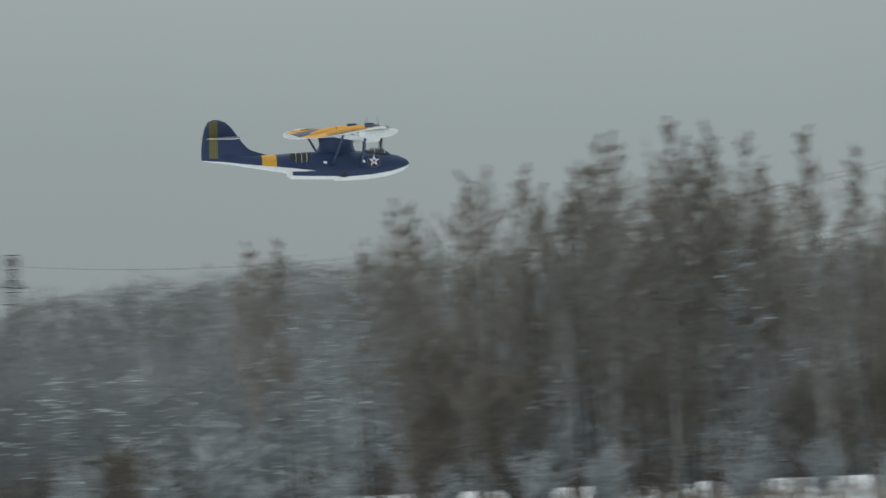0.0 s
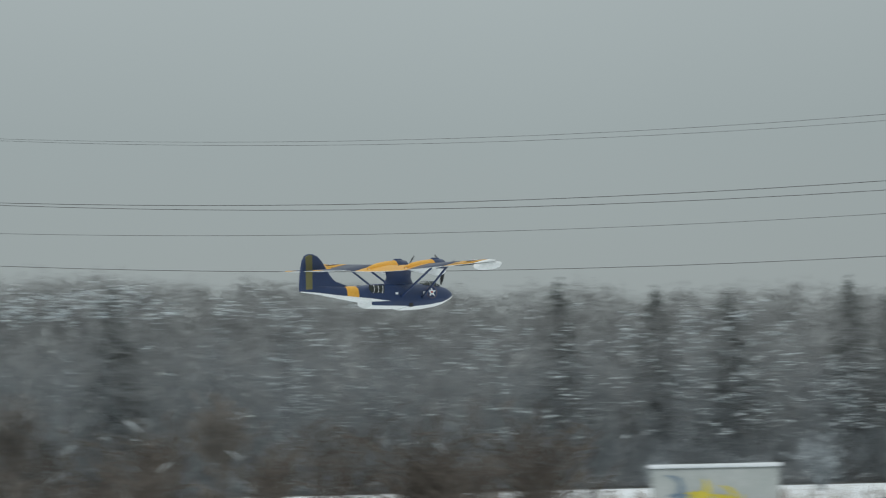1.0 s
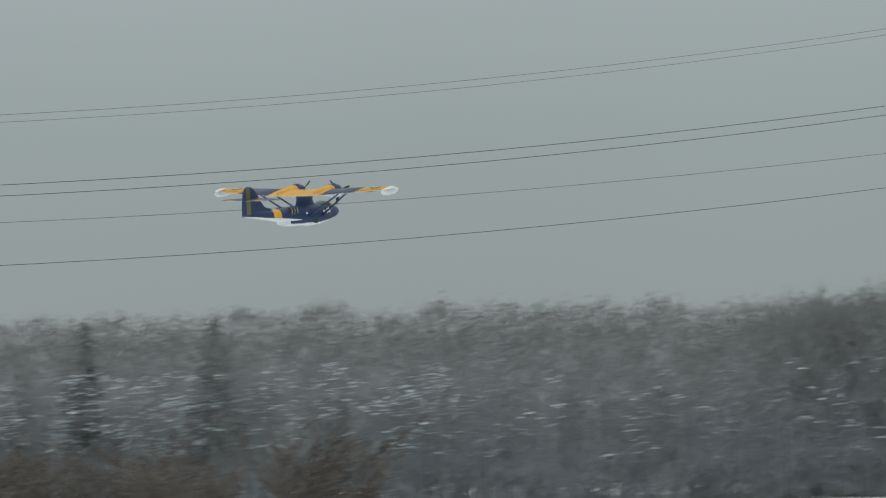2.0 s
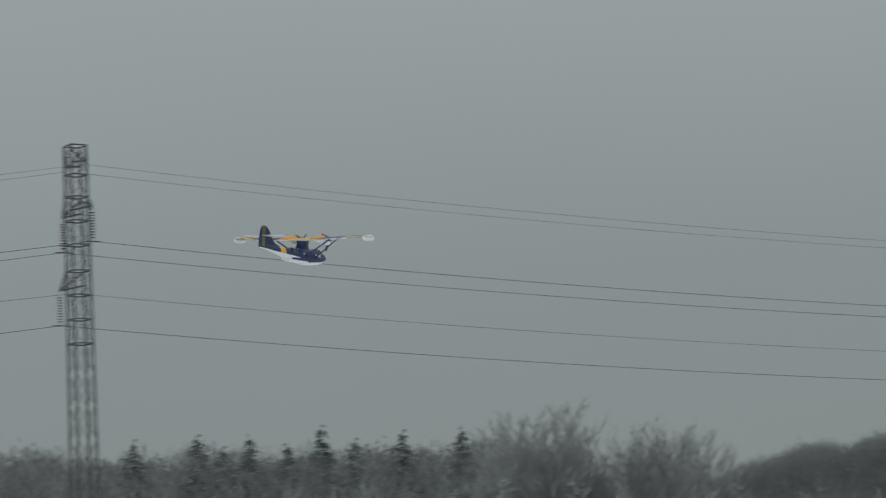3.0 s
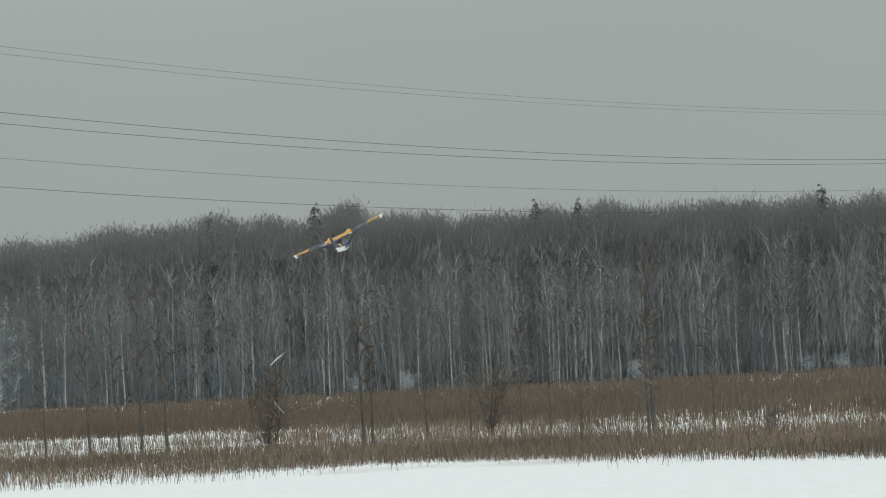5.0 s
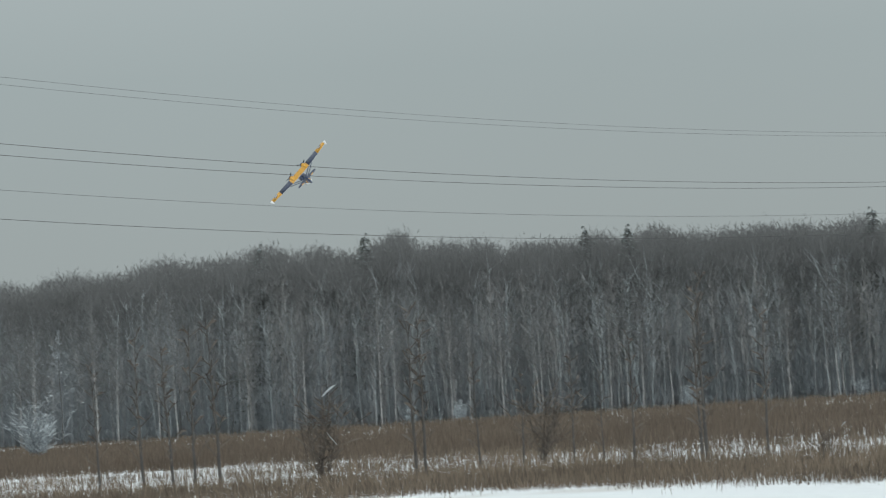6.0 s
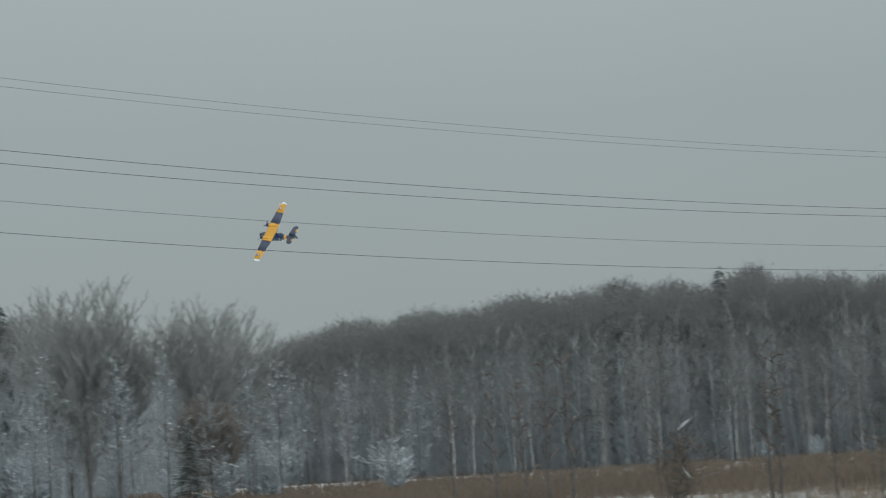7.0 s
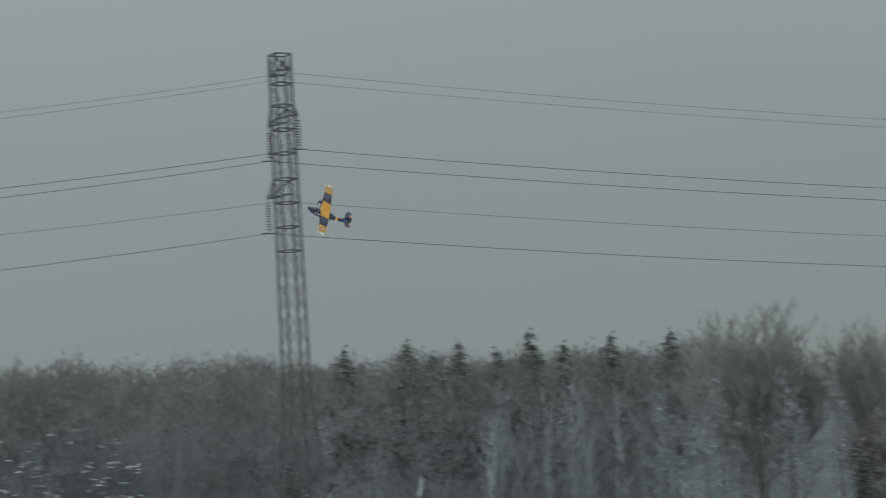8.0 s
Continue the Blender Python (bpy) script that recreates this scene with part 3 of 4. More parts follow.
# ---- trees ----
def grow_tree(seed, high, kind):
    """Trunk and crown of a bare broadleaf tree: (verts, faces) of the trunk; (verts, faces, slots) of the crown."""
    rnd = random.Random(seed)
    tv, tf, cv, cf, cs = [], [], [], [], []

    def pipe(v, f, pts, radii, sides):
        o = len(v)
        for p, r in zip(pts, radii):
            for k in range(sides):
                a = k * math.tau / sides
                v.append((p[0] + r * math.cos(a), p[1] + r * math.sin(a), p[2]))
        for i in range(len(pts) - 1):
            for k in range(sides):
                k2 = (k + 1) % sides
                f.append((o + i * sides + k, o + i * sides + k2, o + (i + 1) * sides + k2, o + (i + 1) * sides + k))

    def limb(p, d, length, r, depth, n=3, lift=.22):
        """A bending limb with side shoots and twigs."""
        pts, q, dd = [Vector(p)], Vector(p), Vector(d)
        for i in range(n):
            dd = (dd + Vector((rnd.uniform(-.16, .16), rnd.uniform(-.16, .16), rnd.uniform(-.02, lift))) * (.28 if kind in ('broad', 'fan') else 1)).normalized()
            q = q + dd * length / n
            pts.append(q.copy())
        side = 3
        o = len(cv)
        for i, pt in enumerate(pts):
            rr = max(0.012, r * (1 - i / (n + .4)))
            u = dd.orthogonal().normalized()
            w = dd.cross(u)
            for k in range(side):
                a = k * math.tau / side
                cv.append(tuple(pt + u * (rr * math.cos(a)) + w * (rr * math.sin(a))))
        for i in range(n):
            for k in range(side):
                k2 = (k + 1) % side
                cf.append((o + i * side + k, o + i * side + k2, o + (i + 1) * side + k2, o + (i + 1) * side + k))
                cs.append(0)
        if kind in ('frosty', 'snowbush') and dd.z < .62 and rnd.random() < snow:
            for i in range(n):
                if rnd.random() < .4:
                    continue
                a, b = pts[i], pts[i + 1]
                flat = Vector((dd.y, -dd.x, 0))
                flat = flat.normalized() * rnd.uniform(.012, .03) if flat.length > .01 else Vector((.05, 0, 0))
                up = Vector((0, 0, r * .7 + .02))
                base = len(cv)
                cv.extend([tuple(a + flat + up), tuple(a - flat + up), tuple(b - flat * .7 + up), tuple(b + flat * .7 + up), tuple((a + b) / 2 + up + Vector((0, 0, .04)))])
                for x, y in ((0, 1), (1, 2), (2, 3), (3, 0)):
                    cf.append((base + x, base + y, base + 4))
                    cs.append(1)
        shoots = twigs if depth == 0 or kind in ('broad', 'fan') else twigs // 2
        for s in range(shoots):
            t = rnd.uniform(.35 if kind in ('broad', 'fan') else .15, 1)
            i = min(n - 1, int(t * n))
            a = pts[i].lerp(pts[i + 1], t * n - i)
            ang = rnd.uniform(0, math.tau)
            td = (dd * rnd.uniform(.3, 1.0) + Vector((math.cos(ang), math.sin(ang), rnd.uniform(-.25, .75)))).normalized()
            ln = rnd.uniform(.35, 1.15) * (length / 3.2) ** .5
            if kind in ('broad', 'fan', 'plume'):
                td = (dd * 1.1 + Vector((math.cos(ang), math.sin(ang), 0)) * rnd.uniform(.4, 1.1) + Vector((0, 0, .3))).normalized()
                ln *= .8
            if depth == 0 and s < sub:
                limb(a, td, length * rnd.uniform(.22, .42) if kind in ('broad', 'fan') else length * rnd.uniform(.3, .5), r * .5, 1)
                continue
            e = a + td * ln
            w = td.orthogonal().normalized() * rnd.uniform(.013, .024) * (1.1 if kind in ('birch', 'frosty', 'fan', 'plume') else 2.2 if kind == 'snowbush' else .5 if kind in ('bush', 'sapling') else 1.7)
            m = a.lerp(e, .55) + Vector((0, 0, rnd.uniform(-.05, .08)))
            base = len(cv)
            cv.extend([tuple(a + w), tuple(a - w), tuple(m + w * .8), tuple(e)])
            cf.extend([(base, base + 1, base + 2), (base + 1, base + 3, base + 2)])
            slot = 1 if rnd.random() < snow * .4 else 0
            cs.extend([slot, slot])

    snow = {"birch": .015, "plume": .03, "fan": .03, "broad": .06, "frosty": .24, "bush": .02, "sapling": .0, "snowbush": .85}[kind]
    lean = Vector((rnd.uniform(-.04, .04), rnd.uniform(-.04, .04), 1)).normalized()
    if kind in ("birch", "frosty"):
        limbs, start, spread, twigs, sub, r0 = 26, .12 if kind == "frosty" else .3, 1.05 if kind == "frosty" else 1.0, 14, 2, high * .0058
    elif kind == "plume":
        limbs, start, spread, twigs, sub, r0 = 34, .3, .98, 20, 4, high * .0078
    elif kind == "fan":
        limbs, start, spread, twigs, sub, r0 = 64, .14, 1.0, 32, 5, high * .011
    elif kind == "broad":
        limbs, start, spread, twigs, sub, r0 = 36, .14, 1.0, 30, 5, high * .012
    elif kind == "sapling":
        limbs, start, spread, twigs, sub, r0 = 15, .2, .42, 3, 0, .045
    else:
        limbs, start, spread, twigs, sub, r0 = 15 if kind == 'bush' else 20, .02, .55, 11 if kind == 'bush' else 16, 2, .02
    if kind in ("bush", "snowbush"):
        for k in range(limbs):
            a = rnd.uniform(0, math.tau)
            o = rnd.uniform(.1, .75)
            limb((rnd.uniform(-.15, .15), rnd.uniform(-.15, .15), 0), Vector((math.cos(a) * o, math.sin(a) * o, 1)).normalized(), high * rnd.uniform(.55, 1.0), .016, 0)
        pipe(tv, tf, [(0, 0, -.1), (0, 0, .35), (.03, 0, .8)], [.06, .045, .02], 6)
        return tv, tf, cv, cf, cs
    if kind in ("broad", "fan"):
        # a short bole that splits into many upright boughs, widest near the top
        pipe(tv, tf, [(0, 0, -.3), (.05, 0, high * .12), (.0, .08, high * .26), (.05, .05, high * .4)], [r0, r0 * .85, r0 * .7, r0 * .35], 7)
        for k in range(limbs):
            ang = k * 2.399 + rnd.uniform(-.4, .4)
            out = .5 * rnd.random() ** .6 if kind == 'fan' else rnd.uniform(.05, .62)
            d = Vector((math.cos(ang) * out, math.sin(ang) * out, 1)).normalized()
            z0 = high * rnd.uniform(.1, .38)
            limb((0, 0, z0), d, (high * (1.0 - .5 * out ** 2) - z0) * (rnd.uniform(.88, 1.0) if kind == 'fan' else rnd.uniform(.8, 1.0)), r0 * (.2 if kind == 'fan' else .32), 0, n=5, lift=.10)
        for k in range(14):
            ang, z0 = rnd.uniform(0, math.tau), high * rnd.uniform(.1, .55)
            limb((0, 0, z0), Vector((math.cos(ang), math.sin(ang), rnd.uniform(.2, .9))).normalized(), high * rnd.uniform(.16, .3), r0 * .2, 0)
        return tv, tf, cv, cf, cs
    pts, p = [], Vector((0, 0, -.3))
    n = 9
    for i in range(n + 1):
        pts.append(p.copy())
        p = p + (lean + Vector((rnd.uniform(-.05, .05), rnd.uniform(-.05, .05), 0))) * (high * .97 / n)
    pipe(tv, tf, pts, [max(.012, r0 * (1 - .93 * i / n)) for i in range(n + 1)], 6)
    for k in range(limbs):
        t = start + (1 - start) * (k + rnd.random()) / limbs
        i = min(n - 1, int(t * n))
        a = pts[i].lerp(pts[i + 1], t * n - i)
        ang = k * 2.399 + rnd.uniform(-.5, .5)
        rise = rnd.uniform(1.1, 2.2) if kind == "plume" else rnd.uniform(.55, 1.5)
        d = Vector((math.cos(ang), math.sin(ang), rise)).normalized()
        q = (t - start) / (1 - start)
        ln = high * .26 * spread * (1.15 - q) ** .7 * (.55 + .45 * math.sin(math.pi * min(1, q + .18))) * rnd.uniform(.7, 1.25)
        limb(a, d, max(.3 if kind == 'sapling' else .7, ln), max(.014, r0 * .34 * (1.1 - q)), 0)
        if kind == "frosty":
            for s in range(1):
                c = a + d * ln * rnd.uniform(.25, 1.1) + Vector((rnd.gauss(0, .3), rnd.gauss(0, .3), rnd.gauss(0, .2)))
                w, g, o = rnd.uniform(.08, .26), rnd.uniform(.03, .09), len(cv)
                turn = rnd.uniform(0, 3)
                for kk in range(5):
                    aa = turn + kk * math.tau / 5
                    cv.append((c.x + w * math.cos(aa) * rnd.uniform(.6, 1.2), c.y + w * math.sin(aa) * rnd.uniform(.6, 1.2), c.z + rnd.uniform(-.08, .02)))
                cv.append((c.x, c.y, c.z + g))
                for kk in range(5):
                    cf.append((o + kk, o + (kk + 1) % 5, o + 5))
                    cs.append(1)
    return tv, tf, cv, cf, cs


def grow_spruce(seed, high, snowy=.2):
    rnd = random.Random(seed)
    tv, tf, cv, cf, cs = [], [], [], [], []
    for i, (z, r) in enumerate(((-.3, high * .011), (high * .5, high * .007), (high, .02))):
        for k in range(6):
            a = k * math.tau / 6
            tv.append((r * math.cos(a), r * math.sin(a), z))
    for i in range(2):
        for k in range(6):
            k2 = (k + 1) % 6
            tf.append((i * 6 + k, i * 6 + k2, i * 6 + 6 + k2, i * 6 + 6 + k))
    z = high * .1
    while z < high * .985:
        q = z / high
        reach = high * .25 * (1 - q) ** .75 + .1
        for b in range(9):
            a = rnd.uniform(0, math.tau)
            ln = reach * rnd.uniform(.45, 1.2)
            d = Vector((math.cos(a), math.sin(a), 0))
            s = Vector((-d.y, d.x, 0))
            droop = rnd.uniform(-.5, .05) * ln
            zz = z + rnd.uniform(-.45, .45)
            for j in range(7):
                t0 = .15 + .85 * j / 7
                c = d * (ln * t0) + Vector((0, 0, zz + droop * t0 * t0))
                w = ln * .26 * (1.1 - t0) + .1
                for sg in (-1, 1):
                    base = len(cv)
                    tip = c + d * (.16 * ln + .08) + s * (sg * w) + Vector((0, 0, rnd.uniform(-.32, -.03)))
                    cv.extend([tuple(c), tuple(c + d * (.2 * ln)), tuple(tip)])
                    cf.append((base, base + 1, base + 2))
                    cs.append(0)
                if rnd.random() < snowy:
                    base = len(cv)
                    up = Vector((0, 0, .05))
                    cv.extend([tuple(c - s * w * .55 + up), tuple(c + s * w * .55 + up), tuple(c + d * (.22 * ln) + up * .6), tuple(c + d * .05 * ln + up * 2.5)])
                    cf.extend([(base, base + 1, base + 3), (base + 1, base + 2, base + 3), (base + 2, base, base + 3)])
                    cs.extend([1, 1, 1])
        z += .32 + .25 * (1 - q)
    return tv, tf, cv, cf, cs


class Kind:
    """One grown tree whose meshes its copies share."""

    def __init__(self, name, grown, trunk_mat, crown_mats, label, category, group):
        tv, tf, cv, cf, cs = grown
        self.grown, self.name, self.label, self.category, self.group = grown, name, label, category, group
        self.mats = [trunk_mat, *crown_mats]
        self.trunk = raw_mesh("trunk", tv, tf, [trunk_mat])
        self.crown = raw_mesh("crown", cv, cf, crown_mats, cs)
        self.high = max(v[2] for v in cv)

    def plant(self, place, high, turn):
        root = new(self.name)
        s = high / self.high
        root.matrix_basis = Matrix.Translation(place) @ Matrix.Rotation(turn, 4, "Z") @ Matrix.Diagonal((s, s, s, 1))
        for n, me in (("trunk", self.trunk), ("crown", self.crown)):
            new(n, me).parent = root
        return tagged(root, self.label, self.category, self.group)


def join_copies(name, entries, label, category):
    """Many trees in one mesh, for woods that nobody could count."""
    mats, verts, faces, slots, o = [], [], [], [], 0
    for kind, place, high, turn in entries:
        tv, tf, cv, cf, cs = kind.grown
        s = high / kind.high
        v = np.array(tv + cv) * s
        c, n = math.cos(turn), math.sin(turn)
        v = np.stack([v[:, 0] * c - v[:, 1] * n + place[0], v[:, 0] * n + v[:, 1] * c + place[1], v[:, 2] + place[2]], 1)
        ids = []
        for m in kind.mats:
            if m not in mats:
                mats.append(m)
            ids.append(mats.index(m))
        verts.append(v)
        k = len(tv)
        faces.extend([tuple(q + o for q in f) for f in tf])
        slots.extend([ids[0]] * len(tf))
        faces.extend([tuple(q + o + k for q in f) for f in cf])
        slots.extend([ids[1 + c2] for c2 in cs])
        o += len(v)
    me = raw_mesh(name, np.concatenate(verts).tolist(), faces, mats, slots)
    return tagged(new(name, me), label, category, kind="stuff")


BIRCHES = [Kind("birch_tree", grow_tree(10 + k, 18, "birch"), BIRCH, [CROWN_TWIG, FROST], "tall bare birch with pale bark and a little snow", "tree", "birches along the wood's edge") for k in range(5)]
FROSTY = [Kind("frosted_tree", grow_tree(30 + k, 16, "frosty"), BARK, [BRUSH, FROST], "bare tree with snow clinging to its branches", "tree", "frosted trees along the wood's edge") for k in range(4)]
BROAD = [Kind("bare_tree", grow_tree(50 + k, 15, "broad"), BARK, [WARM_TWIG, FROST], "broad bare tree with a fan of fine upright branches", "tree", "bare trees standing before the wood") for k in range(3)]
PLUMES = [Kind("bare_tree", grow_tree(60 + k, 16, "plume"), (BIRCH, BARK)[k % 2], [WARM_TWIG, FROST], "tall slender bare tree with a plume of upright twigs", "tree", "tall slender trees before the wood") for k in range(4)]
ALDERS = [Kind("alder_tree", grow_tree(64 + k, 9, "broad"), BARK, [ALDER_TWIG, FROST], "brown bare alder with many fine twigs", "tree", "brown alders before the wood") for k in range(2)]
FANS = [Kind("bare_tree", grow_tree(50 + k, 15, "fan"), BARK, [FAN_TWIG, FROST], "broad grey bare tree with a fan of fine upright branches", "tree", "bare trees standing before the wood") for k in range(3)]
SPRUCE = [Kind("spruce_tree", grow_spruce(70 + k, 16), BARK, [NEEDLE, FROST], "dark green spruce with snow on its boughs", "tree", "spruces in the wood") for k in range(2)]
BUSHES = [Kind("shrub", grow_tree(80 + k, 3.0, "bush"), BARK, [SHRUB_TWIG, FROST], "leafless brown shrub with many thin stems", "shrub", "shrubs on the meadow") for k in range(3)]
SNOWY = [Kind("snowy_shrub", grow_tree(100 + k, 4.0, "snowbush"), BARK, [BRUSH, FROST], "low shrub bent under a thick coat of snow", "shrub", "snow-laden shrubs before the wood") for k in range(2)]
SAPLINGS = [Kind("sapling", grow_tree(90 + k, 4.0, "sapling"), BARK, [SHRUB_TWIG, FROST], "thin bare sapling growing from the snowy meadow", "sapling", "saplings on the meadow") for k in range(3)]


def lerp_table(table, x):
    return float(np.interp(x, [a for a, b in table], [b for a, b in table]))


# how far the wood's edge stands and how high it is, by bearing
EDGE_FAR = [(-110, 260), (-80, 215), (-60, 205), (-45, 195), (-30, 215), (-10, 240), (0, 255), (20, 220), (33, 190), (42, 195), (46, 330), (48, 315), (55, 262), (75, 250), (110, 250)]
EDGE_HIGH = [(-110, 15), (-80, 15), (-75.5, 15), (-73.5, 17.5), (-68, 19.5), (-58, 18.4), (-45, 17.1), (-36, 17.9), (-27, 18.8), (-20, 17.9), (0, 18.3), (10, 18.0), (20, 16.9), (26, 15.8), (30, 15.0), (33, 14.1), (40, 13.9), (44, 14.2), (46, 17.0), (49, 19.3), (52, 19.2), (55, 18.4), (62, 17.8), (68, 17.1), (75, 16.8), (110, 16.6)]


def canopy_top(b):
    """The uneven outline of the wood: a gentle swell with the domes of single crowns on it."""
    swell = .04 * noise.noise((b * .9, 2, 0)) + .04 * noise.noise((b * 1.5, 7, 0)) + .02 * noise.noise((b * 7, 9, 0))
    dome = 0.0
    for size, rise in ((1.3, .05), (.8, .035)):
        for cell in (math.floor(b / size) - 1, math.floor(b / size), math.floor(b / size) + 1):
            middle = (cell + .5 + .5 * noise.noise((cell * 3.7, size, 1))) * size
            half = size * (.5 + .3 * noise.noise((cell * 5.3, size, 6)))
            q = 1 - ((b - middle) / half) ** 2
            if q > 0:
                dome = max(dome, rise * math.sqrt(q) * (.9 + 1.2 * noise.noise((cell * 2.9, size, 8))))
    return lerp_table(EDGE_HIGH, b) * (.975 + swell + dome)


def build_woods():
    rnd = random.Random(5)
    edge, deep = [], []
    b = -100.0
    while b < 100:
        far, high = lerp_table(EDGE_FAR, b), lerp_table(EDGE_HIGH, b)
        step = math.degrees(2.1 / far)
        if -79 < b < 76:
            for row in range(2 if b > 30 else 1):
                bb = b + rnd.uniform(-.5, .5) * step * 2
                d = far + row * 9 + rnd.uniform(-4, 1)
                right = bb > 46
                pick = rnd.random()
                if right:
                    kind = rnd.choice(BIRCHES) if pick < (.95 if row else .82) else rnd.choice(FROSTY)
                else:
                    kind = rnd.choice(BIRCHES) if pick < .4 else rnd.choice(FROSTY) if pick < .99 else rnd.choice(SPRUCE)
                h = canopy_top(bb) * rnd.uniform(.74, .94) * (d / far)
                if row == 0:
                    h *= rnd.uniform(.62, 1.0)
                turn = rnd.uniform(0, math.tau)
                deep.append((kind, at(bb, d), h, turn, row))
        b += step * 1.3
    front = [e for e in deep if e[4] == 0]
    rnd.shuffle(front)
    single = [e for e in front if 47 < math.degrees(math.atan2(e[1].x, e[1].y)) < 73][:110] + [e for e in front if -60 < math.degrees(math.atan2(e[1].x, e[1].y)) < 46][:150]
    chosen = {id(e) for e in single}
    for kind, place, h, turn, row in single:
        kind.plant(place, h, turn)
    rest = [e[:4] for e in deep if id(e) not in chosen]
    k = 0
    for lo in range(0, len(rest), 260):
        join_copies("woodland", rest[lo:lo + 260], "dense leafless winter wood, dusted with snow", "woods")


build_woods()


def build_thicket():
    """Stems, the fine brushwood of the crowns and the snow lying on it, that fill the wood between its trees."""
    rng = np.random.default_rng(9)
    table = np.arange(-80, 80, .02)
    tops, fars = np.array([canopy_top(x) for x in table]), np.array([lerp_table(EDGE_FAR, x) for x in table])

    def ground_point(b, d, z):
        a = np.radians(b)
        return np.stack([d * np.sin(a), d * np.cos(a), z], -1)

    def across(p):
        t = np.stack([p[:, 1], -p[:, 0], np.zeros(len(p))], -1)
        return t / np.linalg.norm(t, axis=1)[:, None]

    def mesh(name, tris, slots, mats, label, category):
        n = len(tris)
        me = raw_mesh(name, tris.reshape(-1, 3).tolist(), np.arange(n * 3).reshape(-1, 3).tolist(), mats, slots.tolist())
        tagged(new(name, me), label, category, kind="stuff")

    # brushwood: clumps of eight slim shoots
    def brushwood(lo, hi, count, slim, crown=False):
        b = rng.uniform(lo, hi, count)
        kind = rng.random(count)
        low, back = kind < .2, kind > .7
        far, top = np.interp(b, table, fars), np.interp(b, table, tops)
        d = far + np.where(low, rng.uniform(-3, 12, count), np.where(back, rng.uniform(12, 34, count), rng.uniform(-1, 12, count)))
        top = (top - 1.7) * d / far + 1.7
        z = np.where(low, 4.6 * rng.random(count) ** 1.2, top * (1 - .92 * rng.random(count) ** 1.1))
        if crown:
            z = top * (1 - .22 * rng.random(count))
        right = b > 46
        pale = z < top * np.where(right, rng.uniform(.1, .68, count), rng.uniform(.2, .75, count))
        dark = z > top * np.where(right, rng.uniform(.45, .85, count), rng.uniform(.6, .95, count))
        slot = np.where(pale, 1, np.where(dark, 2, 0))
        wide = np.where(back, 1.5, np.where(z > top * .9, .6, 1.0)) * slim
        reach = np.where(z > top * .88, .55, 1.0)
        p, wide, reach, slot = (np.repeat(q, 8, axis=0) for q in (ground_point(b, d, z), wide, reach, slot))
        n = len(p)
        a = p + rng.normal(0, (.6, .6, .55), (n, 3))
        ang = rng.uniform(0, math.tau, n)
        e = np.stack([np.cos(ang) * .7, np.sin(ang) * .7, rng.uniform(.1, 2.2, n)], -1)
        e = a + e / np.linalg.norm(e, axis=1)[:, None] * (rng.uniform(.5, 1.5, n) * reach)[:, None]
        w = across(p) * rng.uniform(.045, .085, n)[:, None]
        w[:, 2] += rng.uniform(-.03, .03, n)
        w *= wide[:, None]
        return np.stack([a + w, a - w, e], 1), slot

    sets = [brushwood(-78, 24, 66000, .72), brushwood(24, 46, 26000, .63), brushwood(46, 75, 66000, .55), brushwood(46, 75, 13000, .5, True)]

    # stems with two forks each; in the birch wood many of them pale
    def stems(lo, hi, count, deep, slots, thick=1.0, forks=2, bough=.45):
        b = rng.uniform(lo, hi, count)
        far, top = np.interp(b, table, fars), np.interp(b, table, tops)
        d = far + rng.uniform(*deep, count)
        base = ground_point(b, d, np.full(count, -.1))
        h = top * rng.uniform(.55, .93, count)
        tip = base + np.stack([rng.normal(0, .6, count), rng.normal(0, .6, count), h], -1)
        knee = (base + tip) / 2 + rng.normal(0, .18, (count, 3))
        w = across(base) * rng.uniform(.035, .085, count)[:, None] * thick
        depth = np.stack([-w[:, 1], w[:, 0], w[:, 2]], -1)
        out = []
        for u in (w, depth):
            out += [(base + u, base - u, knee + u * .7), (base - u, knee - u * .7, knee + u * .7), (knee + u * .7, knee - u * .7, tip)]
        for k in range(forks):
            q = rng.uniform(-.5, .85, count)[:, None]
            root = knee * (1 - q) + tip * q
            end = root + np.stack([rng.normal(0, 1.1, count), rng.normal(0, 1.1, count), rng.uniform(.7, 3.0, count)], -1)
            out.append((root + w * bough, root - w * bough, end))
        slot = rng.choice(slots, count)
        return np.concatenate([np.stack(t, 1) for t in out]), np.tile(slot, len(out))

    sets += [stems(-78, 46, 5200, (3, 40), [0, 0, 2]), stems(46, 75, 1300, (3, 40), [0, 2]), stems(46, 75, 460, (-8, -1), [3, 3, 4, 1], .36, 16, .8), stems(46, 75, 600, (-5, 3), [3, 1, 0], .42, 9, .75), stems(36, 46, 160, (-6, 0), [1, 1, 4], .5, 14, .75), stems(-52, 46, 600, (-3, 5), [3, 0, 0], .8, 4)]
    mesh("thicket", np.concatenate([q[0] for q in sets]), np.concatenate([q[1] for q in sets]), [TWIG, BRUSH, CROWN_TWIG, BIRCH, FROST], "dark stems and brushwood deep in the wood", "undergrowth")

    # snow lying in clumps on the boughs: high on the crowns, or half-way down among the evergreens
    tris = []
